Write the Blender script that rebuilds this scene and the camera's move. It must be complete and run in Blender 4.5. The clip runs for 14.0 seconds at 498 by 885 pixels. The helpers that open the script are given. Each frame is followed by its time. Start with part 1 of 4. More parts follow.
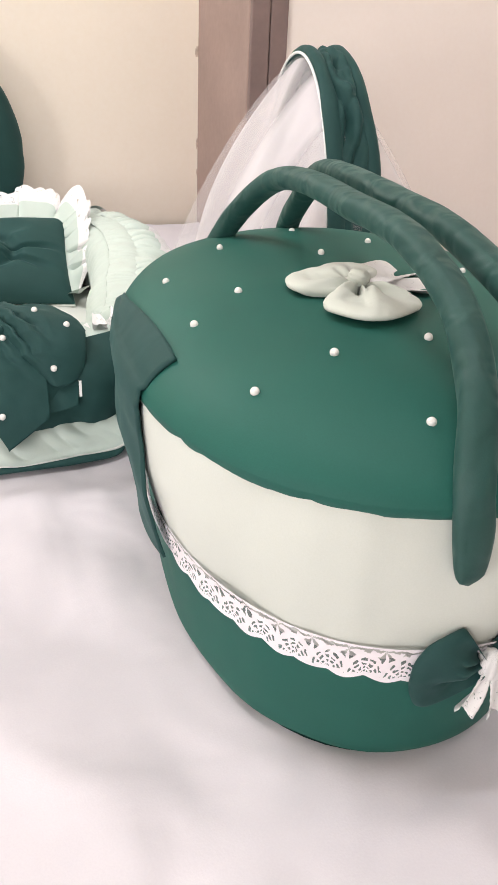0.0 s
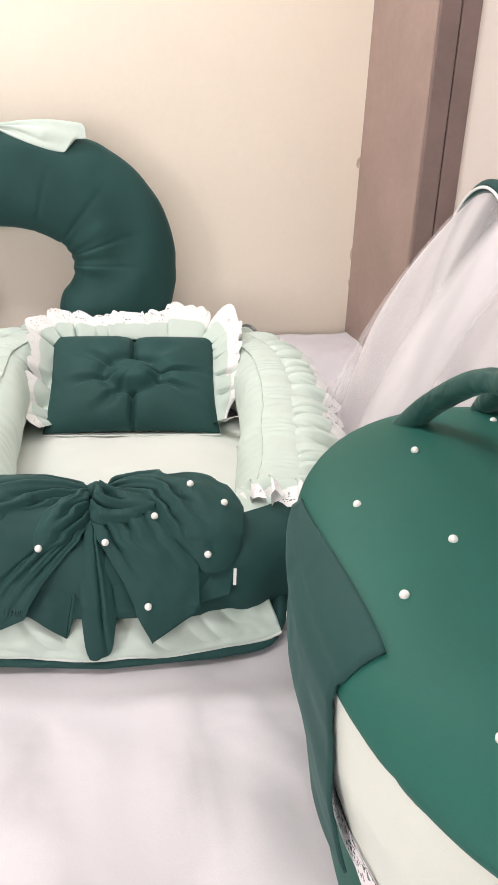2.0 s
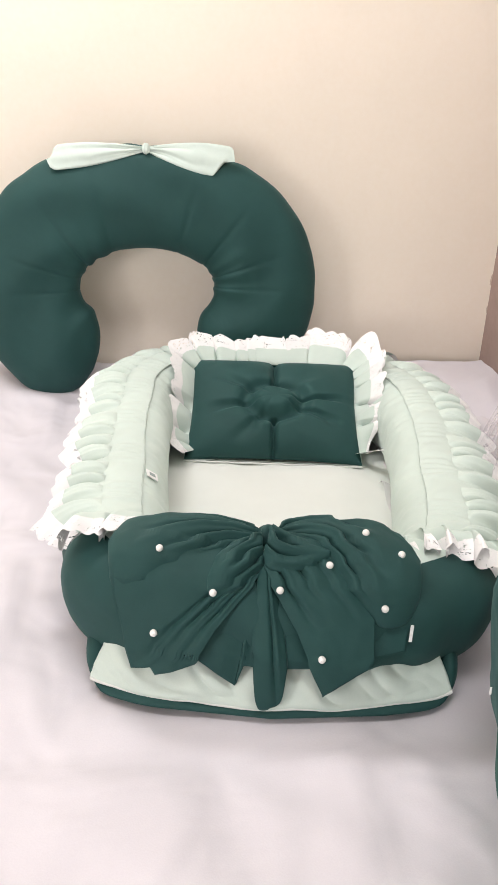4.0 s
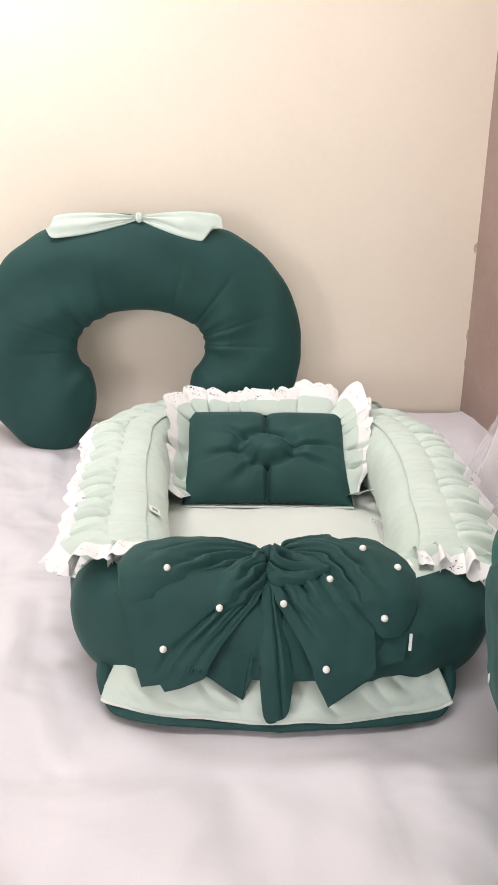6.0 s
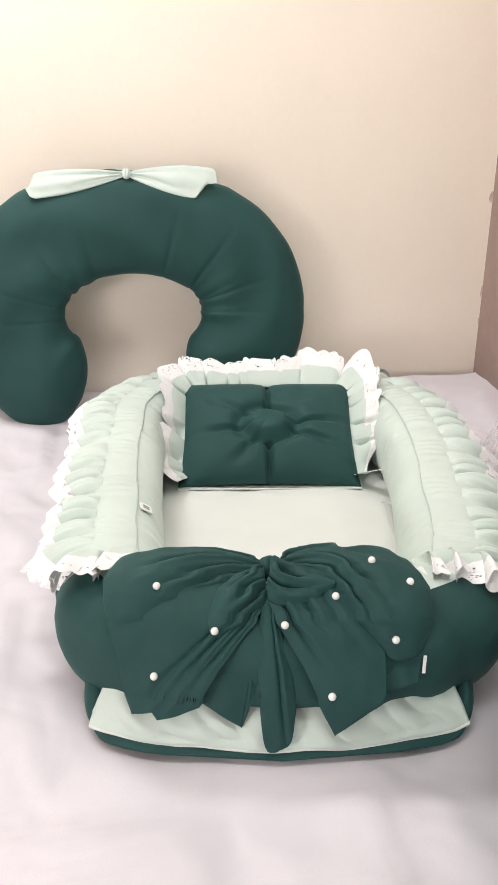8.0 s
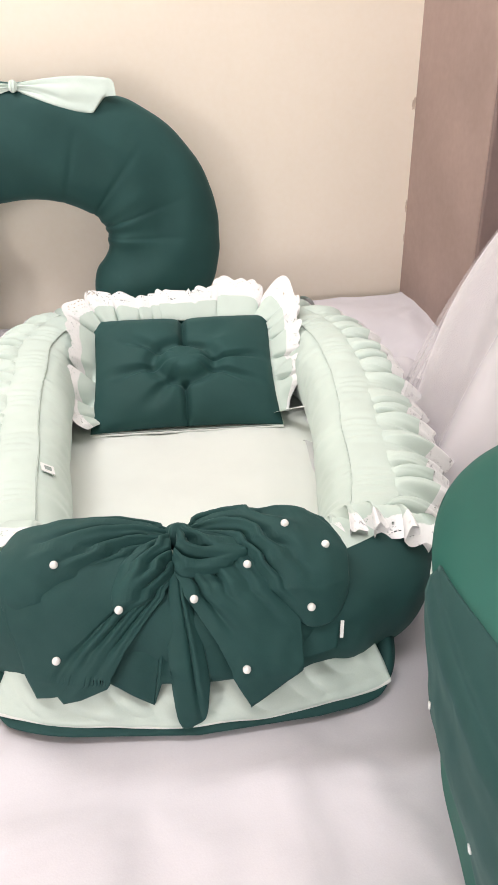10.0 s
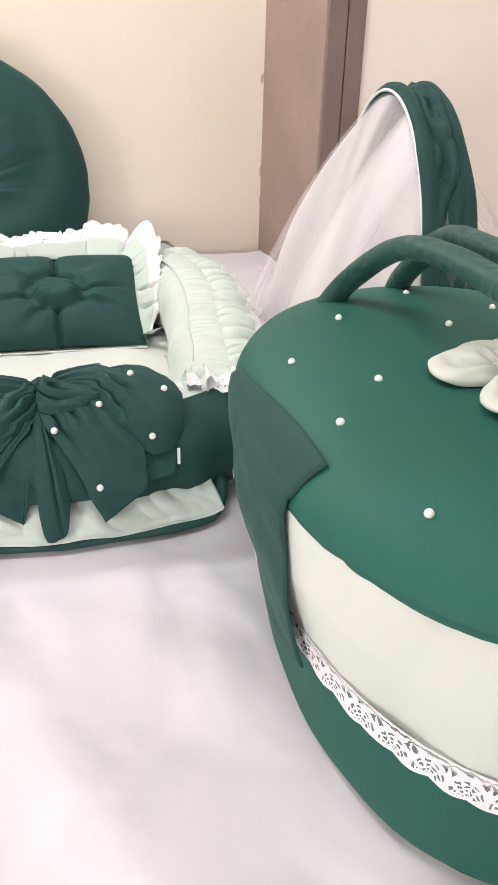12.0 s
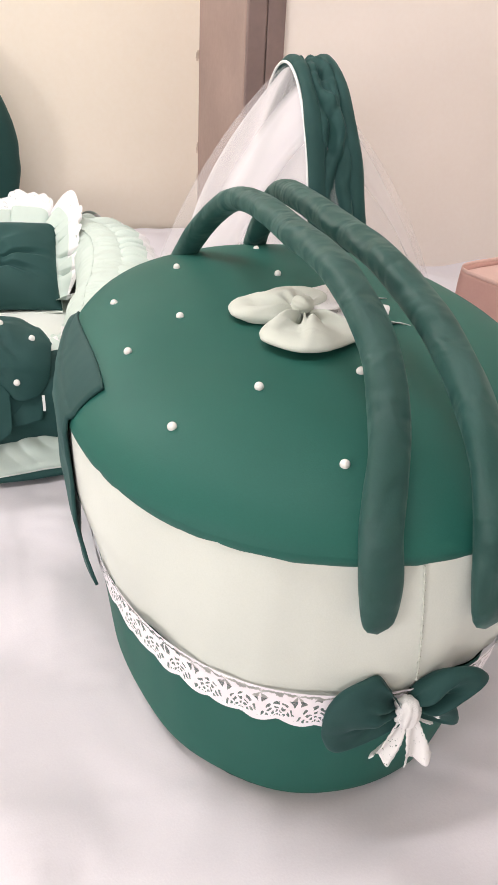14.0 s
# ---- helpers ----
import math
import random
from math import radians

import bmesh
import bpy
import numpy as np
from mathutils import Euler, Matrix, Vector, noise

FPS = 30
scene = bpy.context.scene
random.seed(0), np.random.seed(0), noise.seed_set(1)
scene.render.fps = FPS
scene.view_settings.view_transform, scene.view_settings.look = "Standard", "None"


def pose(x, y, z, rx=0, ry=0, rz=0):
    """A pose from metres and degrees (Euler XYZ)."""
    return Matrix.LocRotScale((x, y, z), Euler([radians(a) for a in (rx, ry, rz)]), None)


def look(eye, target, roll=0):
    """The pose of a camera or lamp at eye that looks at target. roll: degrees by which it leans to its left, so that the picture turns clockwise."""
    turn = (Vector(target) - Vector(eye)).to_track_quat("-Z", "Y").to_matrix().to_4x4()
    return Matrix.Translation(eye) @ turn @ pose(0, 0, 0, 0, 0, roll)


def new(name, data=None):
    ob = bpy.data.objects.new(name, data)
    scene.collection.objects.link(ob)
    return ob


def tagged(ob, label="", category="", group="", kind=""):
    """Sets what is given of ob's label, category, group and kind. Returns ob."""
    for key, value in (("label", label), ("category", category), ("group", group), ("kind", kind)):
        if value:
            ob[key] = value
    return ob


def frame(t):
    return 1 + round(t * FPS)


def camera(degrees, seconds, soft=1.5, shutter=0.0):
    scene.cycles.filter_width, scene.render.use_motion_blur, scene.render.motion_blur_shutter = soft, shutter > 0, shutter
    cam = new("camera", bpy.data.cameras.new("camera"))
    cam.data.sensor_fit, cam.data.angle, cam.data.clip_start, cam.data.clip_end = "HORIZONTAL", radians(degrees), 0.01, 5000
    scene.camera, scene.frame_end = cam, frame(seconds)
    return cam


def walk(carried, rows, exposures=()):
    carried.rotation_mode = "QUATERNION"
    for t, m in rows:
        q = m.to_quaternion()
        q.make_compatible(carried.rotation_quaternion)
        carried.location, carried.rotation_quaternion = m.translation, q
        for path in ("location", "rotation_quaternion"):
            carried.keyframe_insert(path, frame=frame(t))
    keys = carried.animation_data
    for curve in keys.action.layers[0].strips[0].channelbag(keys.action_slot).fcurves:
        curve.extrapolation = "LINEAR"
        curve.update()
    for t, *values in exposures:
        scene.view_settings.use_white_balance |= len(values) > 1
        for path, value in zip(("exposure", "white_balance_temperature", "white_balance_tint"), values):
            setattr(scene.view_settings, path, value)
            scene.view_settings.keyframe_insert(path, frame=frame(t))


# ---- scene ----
from mathutils.bvhtree import BVHTree

cam = camera(35.1, 14.0)
METRES, EYE, TILT, LEAN, TURN = 1.0, 0.42, -28.0, -2.3, -22.0
ROWS = [
    (0.0, 0.0, 0.0, 0.0, 0.0, 0.0, -0.0),
    (0.5, -0.0098, 0.0169, 0.0278, 2.0, 1.18, -1.45),
    (1.0, -0.0273, 0.0488, 0.0658, 4.49, 2.55, -2.47),
    (1.5, -0.0465, 0.0718, 0.1016, 6.62, 3.63, -3.03),
    (2.0, -0.0685, 0.0938, 0.1343, 7.83, 3.8, -3.98),
    (2.5, -0.096, 0.1132, 0.1619, 10.1, 2.82, -5.39),
    (3.0, -0.1313, 0.1233, 0.1787, 13.74, 2.05, -7.26),
    (5.5, -0.1679, 0.0541, 0.1252, 12.95, 8.61, -5.62),
    (6.0, -0.1647, 0.0548, 0.1037, 12.6, 9.66, -5.22),
    (6.5, -0.1634, 0.0601, 0.0997, 11.96, 9.86, -5.07),
    (7.0, -0.1636, 0.0731, 0.1169, 12.38, 9.29, -4.77),
    (9.5, -0.1716, 0.1862, 0.2305, 12.5, -1.04, -2.76),
    (10.0, -0.1566, 0.1832, 0.2212, 9.06, -1.19, -1.62),
    (10.5, -0.1485, 0.1658, 0.1997, 6.7, -1.29, -1.07),
    (11.0, -0.1384, 0.126, 0.1638, 4.54, -0.57, -0.83),
    (11.5, -0.1174, 0.0766, 0.1178, 2.7, 0.06, -0.3),
    (12.0, -0.0825, 0.0396, 0.069, 1.78, 0.12, -0.12),
    (12.5, -0.0314, 0.0159, 0.0354, 1.01, 0.41, 0.16),
    (13.0, 0.0139, 0.0156, 0.0179, 1.31, 0.0, 0.11),
    (13.5, 0.0474, 0.0107, 0.0176, 1.76, -0.04, -0.26),
    (14.0, 0.0641, 0.0104, 0.0253, 1.79, -0.35, -1.25),
]
walk(cam, [(t, pose(0, 0, EYE, TILT, LEAN, TURN) @ pose(METRES * x, METRES * y, METRES * z, 90 + pitch, roll, yaw)) for t, x, y, z, yaw, pitch, roll in ROWS],
     exposures=[(0.0, 0.08), (3.0, -0.02), (6.5, -0.12), (9.5, 0.03), (11.0, 0.07), (12.5, 0.09), (14.0, 0.13)])

# ---- world and light ----
ROOM_X0, ROOM_X1, ROOM_Y0, ROOM_Z = -1.9, 2.3, -2.4, 2.5
GROUND = -0.018
WALL_Y, PILLAR_X0, PILLAR_X1, PILLAR_Y, RIGHT_Y = 1.695, 0.576, 0.648, 1.422, 1.432

world = bpy.data.worlds.new("world")
scene.world = world
world.use_nodes = True
sky = world.node_tree.nodes.new("ShaderNodeTexSky")
sky.sky_type, sky.sun_disc, sky.sun_elevation, sky.sun_rotation = "NISHITA", False, radians(35), radians(200)
world.node_tree.nodes["Background"].inputs["Strength"].default_value = 0.12
world.node_tree.links.new(sky.outputs[0], world.node_tree.nodes["Background"].inputs["Color"])


def area_light(name, eye, target, watts, size_x, size_y, color):
    data = bpy.data.lights.new(name, "AREA")
    data.shape, data.size, data.size_y, data.energy, data.color = "RECTANGLE", size_x, size_y, watts, color
    ob = new(name, data)
    ob.matrix_world = look(eye, target)
    return ob


area_light("wall_tube_glow", (-0.48, 1.50, 1.22), (0.05, 0.60, 0.0), 8.0, 0.45, 0.06, (1.0, 0.97, 0.985))
area_light("ceiling_light_glow", (-0.15, 0.40, 2.2), (0.05, 1.65, 0.3), 18.0, 1.0, 0.3, (1.0, 0.95, 0.965))
# Added soft fill from behind the viewpoint; the front wall has no window.
area_light("front_fill_glow", (-1.2, -2.25, 0.95), (0.3, 1.5, 0.6), 22.0, 1.3, 1.1, (0.97, 0.93, 0.99))
# Unseen overhead fill that lifts the right wall; no such panel is known.
area_light("right_fill_glow", (1.3, 0.1, 2.44), (1.0, 1.4, 0.5), 12.0, 1.0, 1.0, (0.98, 0.96, 1.0))
area_light("low_lamp_glow", (-1.40, -0.30, 0.42), (0.60, 1.4, 0.40), 11.0, 0.42, 0.42, (1.0, 0.945, 0.96))


# ---- materials ----
def links(mat):
    return mat.node_tree.nodes, mat.node_tree.links


def node(mat, kind, **values):
    n = mat.node_tree.nodes.new(kind)
    for key, value in values.items():
        n.inputs[key].default_value = value
    return n


def surface(name, color, rough=0.8, sheen=0.0, vary=0.12, coarse=6.0, fine=400.0, bump=0.15, fold=0.0, fold_scale=18.0, metal=0.0, spec=0.3, coords="Object", deep=0.012):
    """Coloured surface with large and small variation, weave bump and an optional soft crease bump."""
    mat = bpy.data.materials.new(name)
    mat.use_nodes = True
    nodes, link = links(mat)
    bsdf = nodes["Principled BSDF"]
    bsdf.inputs["Roughness"].default_value, bsdf.inputs["Metallic"].default_value = rough, metal
    bsdf.inputs["Specular IOR Level"].default_value = spec
    if sheen:
        bsdf.inputs["Sheen Weight"].default_value = sheen
        bsdf.inputs["Sheen Roughness"].default_value = 0.4
        bsdf.inputs["Sheen Tint"].default_value = (*[min(1, c * 3 + 0.15) for c in color], 1)
    tex = nodes.new("ShaderNodeTexCoord")
    big = node(mat, "ShaderNodeTexNoise", Scale=coarse, Detail=4.0, Roughness=0.6)
    small = node(mat, "ShaderNodeTexNoise", Scale=fine, Detail=2.0)
    for n in (big, small):
        link.new(tex.outputs[coords], n.inputs["Vector"])
    ramp = nodes.new("ShaderNodeValToRGB")
    lo, hi = [c * (1 - vary) for c in color], [min(1, c * (1 + vary)) for c in color]
    ramp.color_ramp.elements[0].color, ramp.color_ramp.elements[1].color = (*lo, 1), (*hi, 1)
    ramp.color_ramp.elements[0].position, ramp.color_ramp.elements[1].position = 0.3, 0.7
    link.new(big.outputs["Fac"], ramp.inputs["Fac"])
    grain = node(mat, "ShaderNodeMix", Factor=0.08)
    grain.data_type, grain.blend_type = "RGBA", "OVERLAY"
    link.new(ramp.outputs["Color"], grain.inputs["A"])
    link.new(small.outputs["Fac"], grain.inputs["B"])
    link.new(grain.outputs["Result"], bsdf.inputs["Base Color"])
    b1 = node(mat, "ShaderNodeBump", Strength=bump, Distance=0.0006)
    link.new(small.outputs["Fac"], b1.inputs["Height"])
    last = b1
    if fold:
        crease = node(mat, "ShaderNodeTexNoise", Scale=fold_scale, Detail=2.0, Roughness=0.4, Distortion=0.4)
        link.new(tex.outputs[coords], crease.inputs["Vector"])
        b2 = node(mat, "ShaderNodeBump", Strength=fold, Distance=deep)
        link.new(crease.outputs["Fac"], b2.inputs["Height"])
        link.new(b1.outputs["Normal"], b2.inputs["Normal"])
        last = b2
    link.new(last.outputs["Normal"], bsdf.inputs["Normal"])
    return mat


GREEN = surface("green_cotton_satin", (0.018, 0.062, 0.058), rough=0.68, sheen=0.22, vary=0.1, coarse=9, fine=900, fold=0.25, fold_scale=18, spec=0.22)
GREEN_LID = surface("green_lid_satin", (0.013, 0.106, 0.082), rough=0.60, vary=0.07, coarse=5, fine=900, fold=0.06, fold_scale=12, spec=0.3)
GREEN_STRAP = surface("crumpled_green_satin", (0.019, 0.072, 0.062), rough=0.55, sheen=0.25, vary=0.1, coarse=12, fine=900, fold=0.7, fold_scale=34, spec=0.35)
MINT = surface("mint_cotton", (0.555, 0.65, 0.59), rough=0.8, sheen=0.2, vary=0.05, fine=900, fold=0.3, fold_scale=22)
MINT_PALE = surface("pale_mint_cotton", (0.70, 0.735, 0.69), rough=0.8, sheen=0.2, vary=0.04, fine=900, fold=0.12, fold_scale=10)
CREAM = surface("cream_mint_panel", (0.645, 0.69, 0.63), rough=0.7, sheen=0.2, vary=0.03, fine=900, fold=0.1, fold_scale=16)
BOW_PALE = surface("pale_sage_cotton", (0.60, 0.64, 0.57), rough=0.75, sheen=0.25, vary=0.05, fine=1200, fold=0.25, fold_scale=40)
SHEET = surface("white_sheet_cotton", (0.685, 0.665, 0.70), rough=0.85, sheen=0.1, vary=0.035, coarse=5, fine=700, fold=1.0, fold_scale=8.0, deep=0.026)
PEARL = surface("white_pearl", (0.82, 0.82, 0.78), rough=0.18, vary=0.03, bump=0.0, spec=0.6)
WALL = surface("cream_wall_paint", (0.865, 0.79, 0.67), rough=0.62, vary=0.035, coarse=2.2, fine=120, bump=0.12)
WALL_SIDE = surface("pale_cream_wall_paint", (0.86, 0.79, 0.72), rough=0.5, vary=0.03, coarse=2.5, fine=120, bump=0.1)
CEIL = surface("white_ceiling_paint", (0.8, 0.79, 0.76), rough=0.8, vary=0.02)
CHIP = surface("bare_grey_plaster", (0.55, 0.45, 0.36), rough=0.9, vary=0.25, coarse=60)
PINK = surface("pink_cotton", (0.62, 0.38, 0.33), rough=0.8, vary=0.06, fold=0.2)
PINK_PALE = surface("pale_pink_trim", (0.75, 0.52, 0.46), rough=0.8, vary=0.05)
TAG = surface("white_woven_tag", (0.82, 0.84, 0.82), rough=0.7, vary=0.03)
TAG_MARK = surface("grey_tag_print", (0.3, 0.36, 0.34), rough=0.8)
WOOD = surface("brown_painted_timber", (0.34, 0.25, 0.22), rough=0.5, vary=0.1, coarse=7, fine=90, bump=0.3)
# The jamb's brown scaled to about two thirds, for the front boards.
WOOD_DARK = surface("darker_brown_timber", (0.22, 0.16, 0.145), rough=0.5, vary=0.12, coarse=9, fine=90, bump=0.3)


def lace_material(name, color, scale, open_share):
    """White thread with real gaps, laid out along the strip."""
    mat = bpy.data.materials.new(name)
    mat.use_nodes = True
    nodes, link = links(mat)
    bsdf = nodes["Principled BSDF"]
    bsdf.inputs["Base Color"].default_value = (*color, 1)
    bsdf.inputs["Roughness"].default_value = 0.8
    uv = nodes.new("ShaderNodeUVMap")
    cells = node(mat, "ShaderNodeTexVoronoi", Scale=scale)
    cells.feature = "DISTANCE_TO_EDGE"
    link.new(uv.outputs[0], cells.inputs["Vector"])
    petals = node(mat, "ShaderNodeTexNoise", Scale=scale * 0.35, Detail=1.0, Distortion=1.5)
    link.new(uv.outputs[0], petals.inputs["Vector"])
    near = nodes.new("ShaderNodeMath")
    near.operation = "LESS_THAN"
    near.inputs[1].default_value = 0.16
    link.new(cells.outputs["Distance"], near.inputs[0])
    solid = nodes.new("ShaderNodeMath")
    solid.operation = "GREATER_THAN"
    solid.inputs[1].default_value = open_share
    link.new(petals.outputs["Fac"], solid.inputs[0])
    either = nodes.new("ShaderNodeMath")
    either.operation = "MAXIMUM"
    link.new(near.outputs[0], either.inputs[0])
    link.new(solid.outputs[0], either.inputs[1])
    clear = nodes.new("ShaderNodeBsdfTransparent")
    mix = nodes.new("ShaderNodeMixShader")
    link.new(either.outputs[0], mix.inputs["Fac"])
    link.new(clear.outputs[0], mix.inputs[1])
    link.new(bsdf.outputs[0], mix.inputs[2])
    link.new(mix.outputs[0], nodes["Material Output"].inputs["Surface"])
    bump = node(mat, "ShaderNodeBump", Strength=0.4, Distance=0.001)
    link.new(cells.outputs["Distance"], bump.inputs["Height"])
    link.new(bump.outputs["Normal"], bsdf.inputs["Normal"])
    return mat



def motif_lace(name, color, period, height):
    """Scalloped floral lace: fans of thread along the lower edge, leaf sprays between them, thin mesh behind."""
    mat = bpy.data.materials.new(name)
    mat.use_nodes = True
    nodes, link = links(mat)
    bsdf = nodes["Principled BSDF"]
    bsdf.inputs["Base Color"].default_value, bsdf.inputs["Roughness"].default_value = (*color, 1), 0.8

    def calc(op, a, b=None):
        n = nodes.new("ShaderNodeMath")
        n.operation = op
        for slot, value in enumerate((a, b)):
            if value is None:
                continue
            if isinstance(value, (int, float)):
                n.inputs[slot].default_value = value
            else:
                link.new(value, n.inputs[slot])
        return n.outputs[0]

    uv, split = nodes.new("ShaderNodeUVMap"), nodes.new("ShaderNodeSeparateXYZ")
    shake = node(mat, "ShaderNodeTexNoise", Scale=220.0, Detail=2.0)
    link.new(uv.outputs[0], shake.inputs["Vector"])
    centred, scaled, moved = (nodes.new("ShaderNodeVectorMath") for _ in range(3))
    centred.operation, scaled.operation, moved.operation = "SUBTRACT", "SCALE", "ADD"
    centred.inputs[1].default_value, scaled.inputs["Scale"].default_value = (0.5, 0.5, 0.5), 0.005
    link.new(shake.outputs["Color"], centred.inputs[0])
    link.new(centred.outputs[0], scaled.inputs[0])
    link.new(uv.outputs[0], moved.inputs[0])
    link.new(scaled.outputs[0], moved.inputs[1])
    link.new(moved.outputs[0], split.inputs[0])
    u, v = split.outputs[0], split.outputs[1]

    def polar(shift, centre):
        x = calc("MULTIPLY", calc("SUBTRACT", calc("FRACT", calc("ADD", calc("DIVIDE", u, period), shift)), 0.5), period)
        y = calc("SUBTRACT", v, centre)
        return calc("SQRT", calc("ADD", calc("MULTIPLY", x, x), calc("MULTIPLY", y, y))), calc("ARCTAN2", x, y)

    r, a = polar(0.0, height * 0.95)
    rings = calc("GREATER_THAN", calc("SINE", calc("MULTIPLY", r, 2 * math.pi / 0.0034)), 0.05)
    rays = calc("GREATER_THAN", calc("SINE", calc("MULTIPLY", a, 11.0)), 0.3)
    fan = calc("MULTIPLY", calc("LESS_THAN", r, height * 0.62), calc("MAXIMUM", rings, rays))
    halo = calc("MULTIPLY", calc("LESS_THAN", r, height * 0.74), calc("GREATER_THAN", r, height * 0.58))
    r2, a2 = polar(0.5, height * 0.12)
    leaf = calc("MULTIPLY", calc("LESS_THAN", r2, height * 0.52), calc("GREATER_THAN", calc("COSINE", calc("MULTIPLY", a2, 5.0)), 0.25))
    edge = calc("MAXIMUM", calc("GREATER_THAN", v, height * 0.86), calc("LESS_THAN", v, height * 0.07))
    thread = calc("MAXIMUM", calc("MAXIMUM", fan, halo), calc("MAXIMUM", leaf, edge))
    cover = calc("MAXIMUM", thread, 0.20)
    clear, mix = nodes.new("ShaderNodeBsdfTransparent"), nodes.new("ShaderNodeMixShader")
    link.new(cover, mix.inputs["Fac"])
    link.new(clear.outputs[0], mix.inputs[1])
    link.new(bsdf.outputs[0], mix.inputs[2])
    link.new(mix.outputs[0], nodes["Material Output"].inputs["Surface"])
    return mat


LACE = motif_lace("white_floral_lace", (0.86, 0.83, 0.86), 1.47 / 50, 0.0235)
LACE_DENSE = lace_material("dense_white_lace", (0.84, 0.84, 0.83), 760.0, 0.40)


def net_material(name, cover_lo, cover_hi, start=0.43, stop=0.57):
    """Fine tulle: a share of white thread, denser where it is gathered."""
    mat = bpy.data.materials.new(name)
    mat.use_nodes = True
    nodes, link = links(mat)
    nodes.remove(nodes["Principled BSDF"])
    uv = nodes.new("ShaderNodeUVMap")
    stretch = nodes.new("ShaderNodeMapping")
    stretch.inputs["Scale"].default_value = (6.0, 0.4, 1.0)
    link.new(uv.outputs[0], stretch.inputs["Vector"])
    bands = node(mat, "ShaderNodeTexNoise", Scale=1.0, Detail=1.0, Roughness=0.4)
    link.new(stretch.outputs[0], bands.inputs["Vector"])
    share = node(mat, "ShaderNodeMapRange")
    share.inputs["From Min"].default_value, share.inputs["From Max"].default_value = start, stop
    share.inputs["To Min"].default_value, share.inputs["To Max"].default_value = cover_lo, cover_hi
    link.new(bands.outputs["Fac"], share.inputs["Value"])
    clear = nodes.new("ShaderNodeBsdfTransparent")
    thread, glow = nodes.new("ShaderNodeBsdfDiffuse"), nodes.new("ShaderNodeBsdfTranslucent")
    thread.inputs["Color"].default_value = glow.inputs["Color"].default_value = (0.92, 0.90, 0.92, 1)
    both, mix = nodes.new("ShaderNodeMixShader"), nodes.new("ShaderNodeMixShader")
    both.inputs["Fac"].default_value = 0.4
    link.new(thread.outputs[0], both.inputs[1])
    link.new(glow.outputs[0], both.inputs[2])
    link.new(share.outputs["Result"], mix.inputs["Fac"])
    link.new(clear.outputs[0], mix.inputs[1])
    link.new(both.outputs[0], mix.inputs[2])
    link.new(mix.outputs[0], nodes["Material Output"].inputs["Surface"])
    return mat


NET = net_material("white_tulle", 0.17, 0.72, 0.56, 0.63)
NET_FOLDED = net_material("folded_white_tulle", 0.25, 0.86, 0.40, 0.50)
NET_SHEER = net_material("sheer_tulle", 0.15, 0.30)
NET_DENSE = net_material("gathered_tulle", 0.5, 0.9)


# ---- building helpers ----
def finish(name, mesh, mat, parent=None, label=""):
    ob = new(name, mesh)
    if mat:
        mesh.materials.append(mat)
    if parent:
        ob.parent = parent
    return tagged(ob, label) if label else ob


def part(name, bm, mat, parent=None, label="", smooth=True):
    """Links a bmesh as one mesh object under a thing or a part."""
    mesh = bpy.data.meshes.new(name)
    bm.normal_update()
    bm.to_mesh(mesh)
    bm.free()
    if smooth:
        mesh.polygons.foreach_set("use_smooth", [True] * len(mesh.polygons))
    return finish(name, mesh, mat, parent, label)


def thing(name, m, label, category, group="", kind=""):
    ob = new(name)
    ob.empty_display_size = 0.05
    ob.matrix_basis = m
    return tagged(ob, label, category, group, kind)


def sheet(name, fn, nu, nv, mat, parent=None, label="", closed=False, thick=0.0, size=(1.0, 1.0)):
    """A smooth grid of fn(u, v), u and v from 0 to 1, with a uv map in metres; closed joins u = 1 to u = 0."""
    cols = nu if closed else nu + 1
    verts = [tuple(fn(i / nu, j / nv)) for j in range(nv + 1) for i in range(cols)]
    faces, uvs = [], []
    for j in range(nv):
        for i in range(nu):
            k = (i + 1) % cols
            faces.append((j * cols + i, j * cols + k, (j + 1) * cols + k, (j + 1) * cols + i))
            a, b, c, d = i / nu * size[0], (i + 1) / nu * size[0], j / nv * size[1], (j + 1) / nv * size[1]
            uvs += [a, c, b, c, b, d, a, d]
    mesh = bpy.data.meshes.new(name)
    mesh.from_pydata(verts, [], faces)
    mesh.uv_layers.new(name="UVMap").data.foreach_set("uv", uvs)
    mesh.polygons.foreach_set("use_smooth", [True] * len(mesh.polygons))
    ob = finish(name, mesh, mat, parent, label)
    if thick:
        mod = ob.modifiers.new("thickness", "SOLIDIFY")
        mod.thickness, mod.offset = thick, 0.0
    return ob


def box(bm, x0, x1, y0, y1, z0, z1, bevel=0.0):
    got = bmesh.ops.create_cube(bm, size=1.0, matrix=Matrix.Translation(((x0 + x1) / 2, (y0 + y1) / 2, (z0 + z1) / 2)) @ Matrix.Diagonal((x1 - x0, y1 - y0, z1 - z0, 1)))
    if bevel:
        edges = list({e for v in got["verts"] for e in v.link_edges})
        bmesh.ops.bevel(bm, geom=edges, offset=bevel, segments=2, affect="EDGES", profile=0.5)


def block(name, x0, x1, y0, y1, z0, z1, mat, parent=None, bevel=0.0, label=""):
    bm = bmesh.new()
    box(bm, x0, x1, y0, y1, z0, z1, bevel)
    return part(name, bm, mat, parent, label, smooth=False)


def lerp(a, b, t):
    return a + (b - a) * t


def smooth_step(a, b, x):
    t = min(1.0, max(0.0, (x - a) / (b - a)))
    return t * t * (3 - 2 * t)


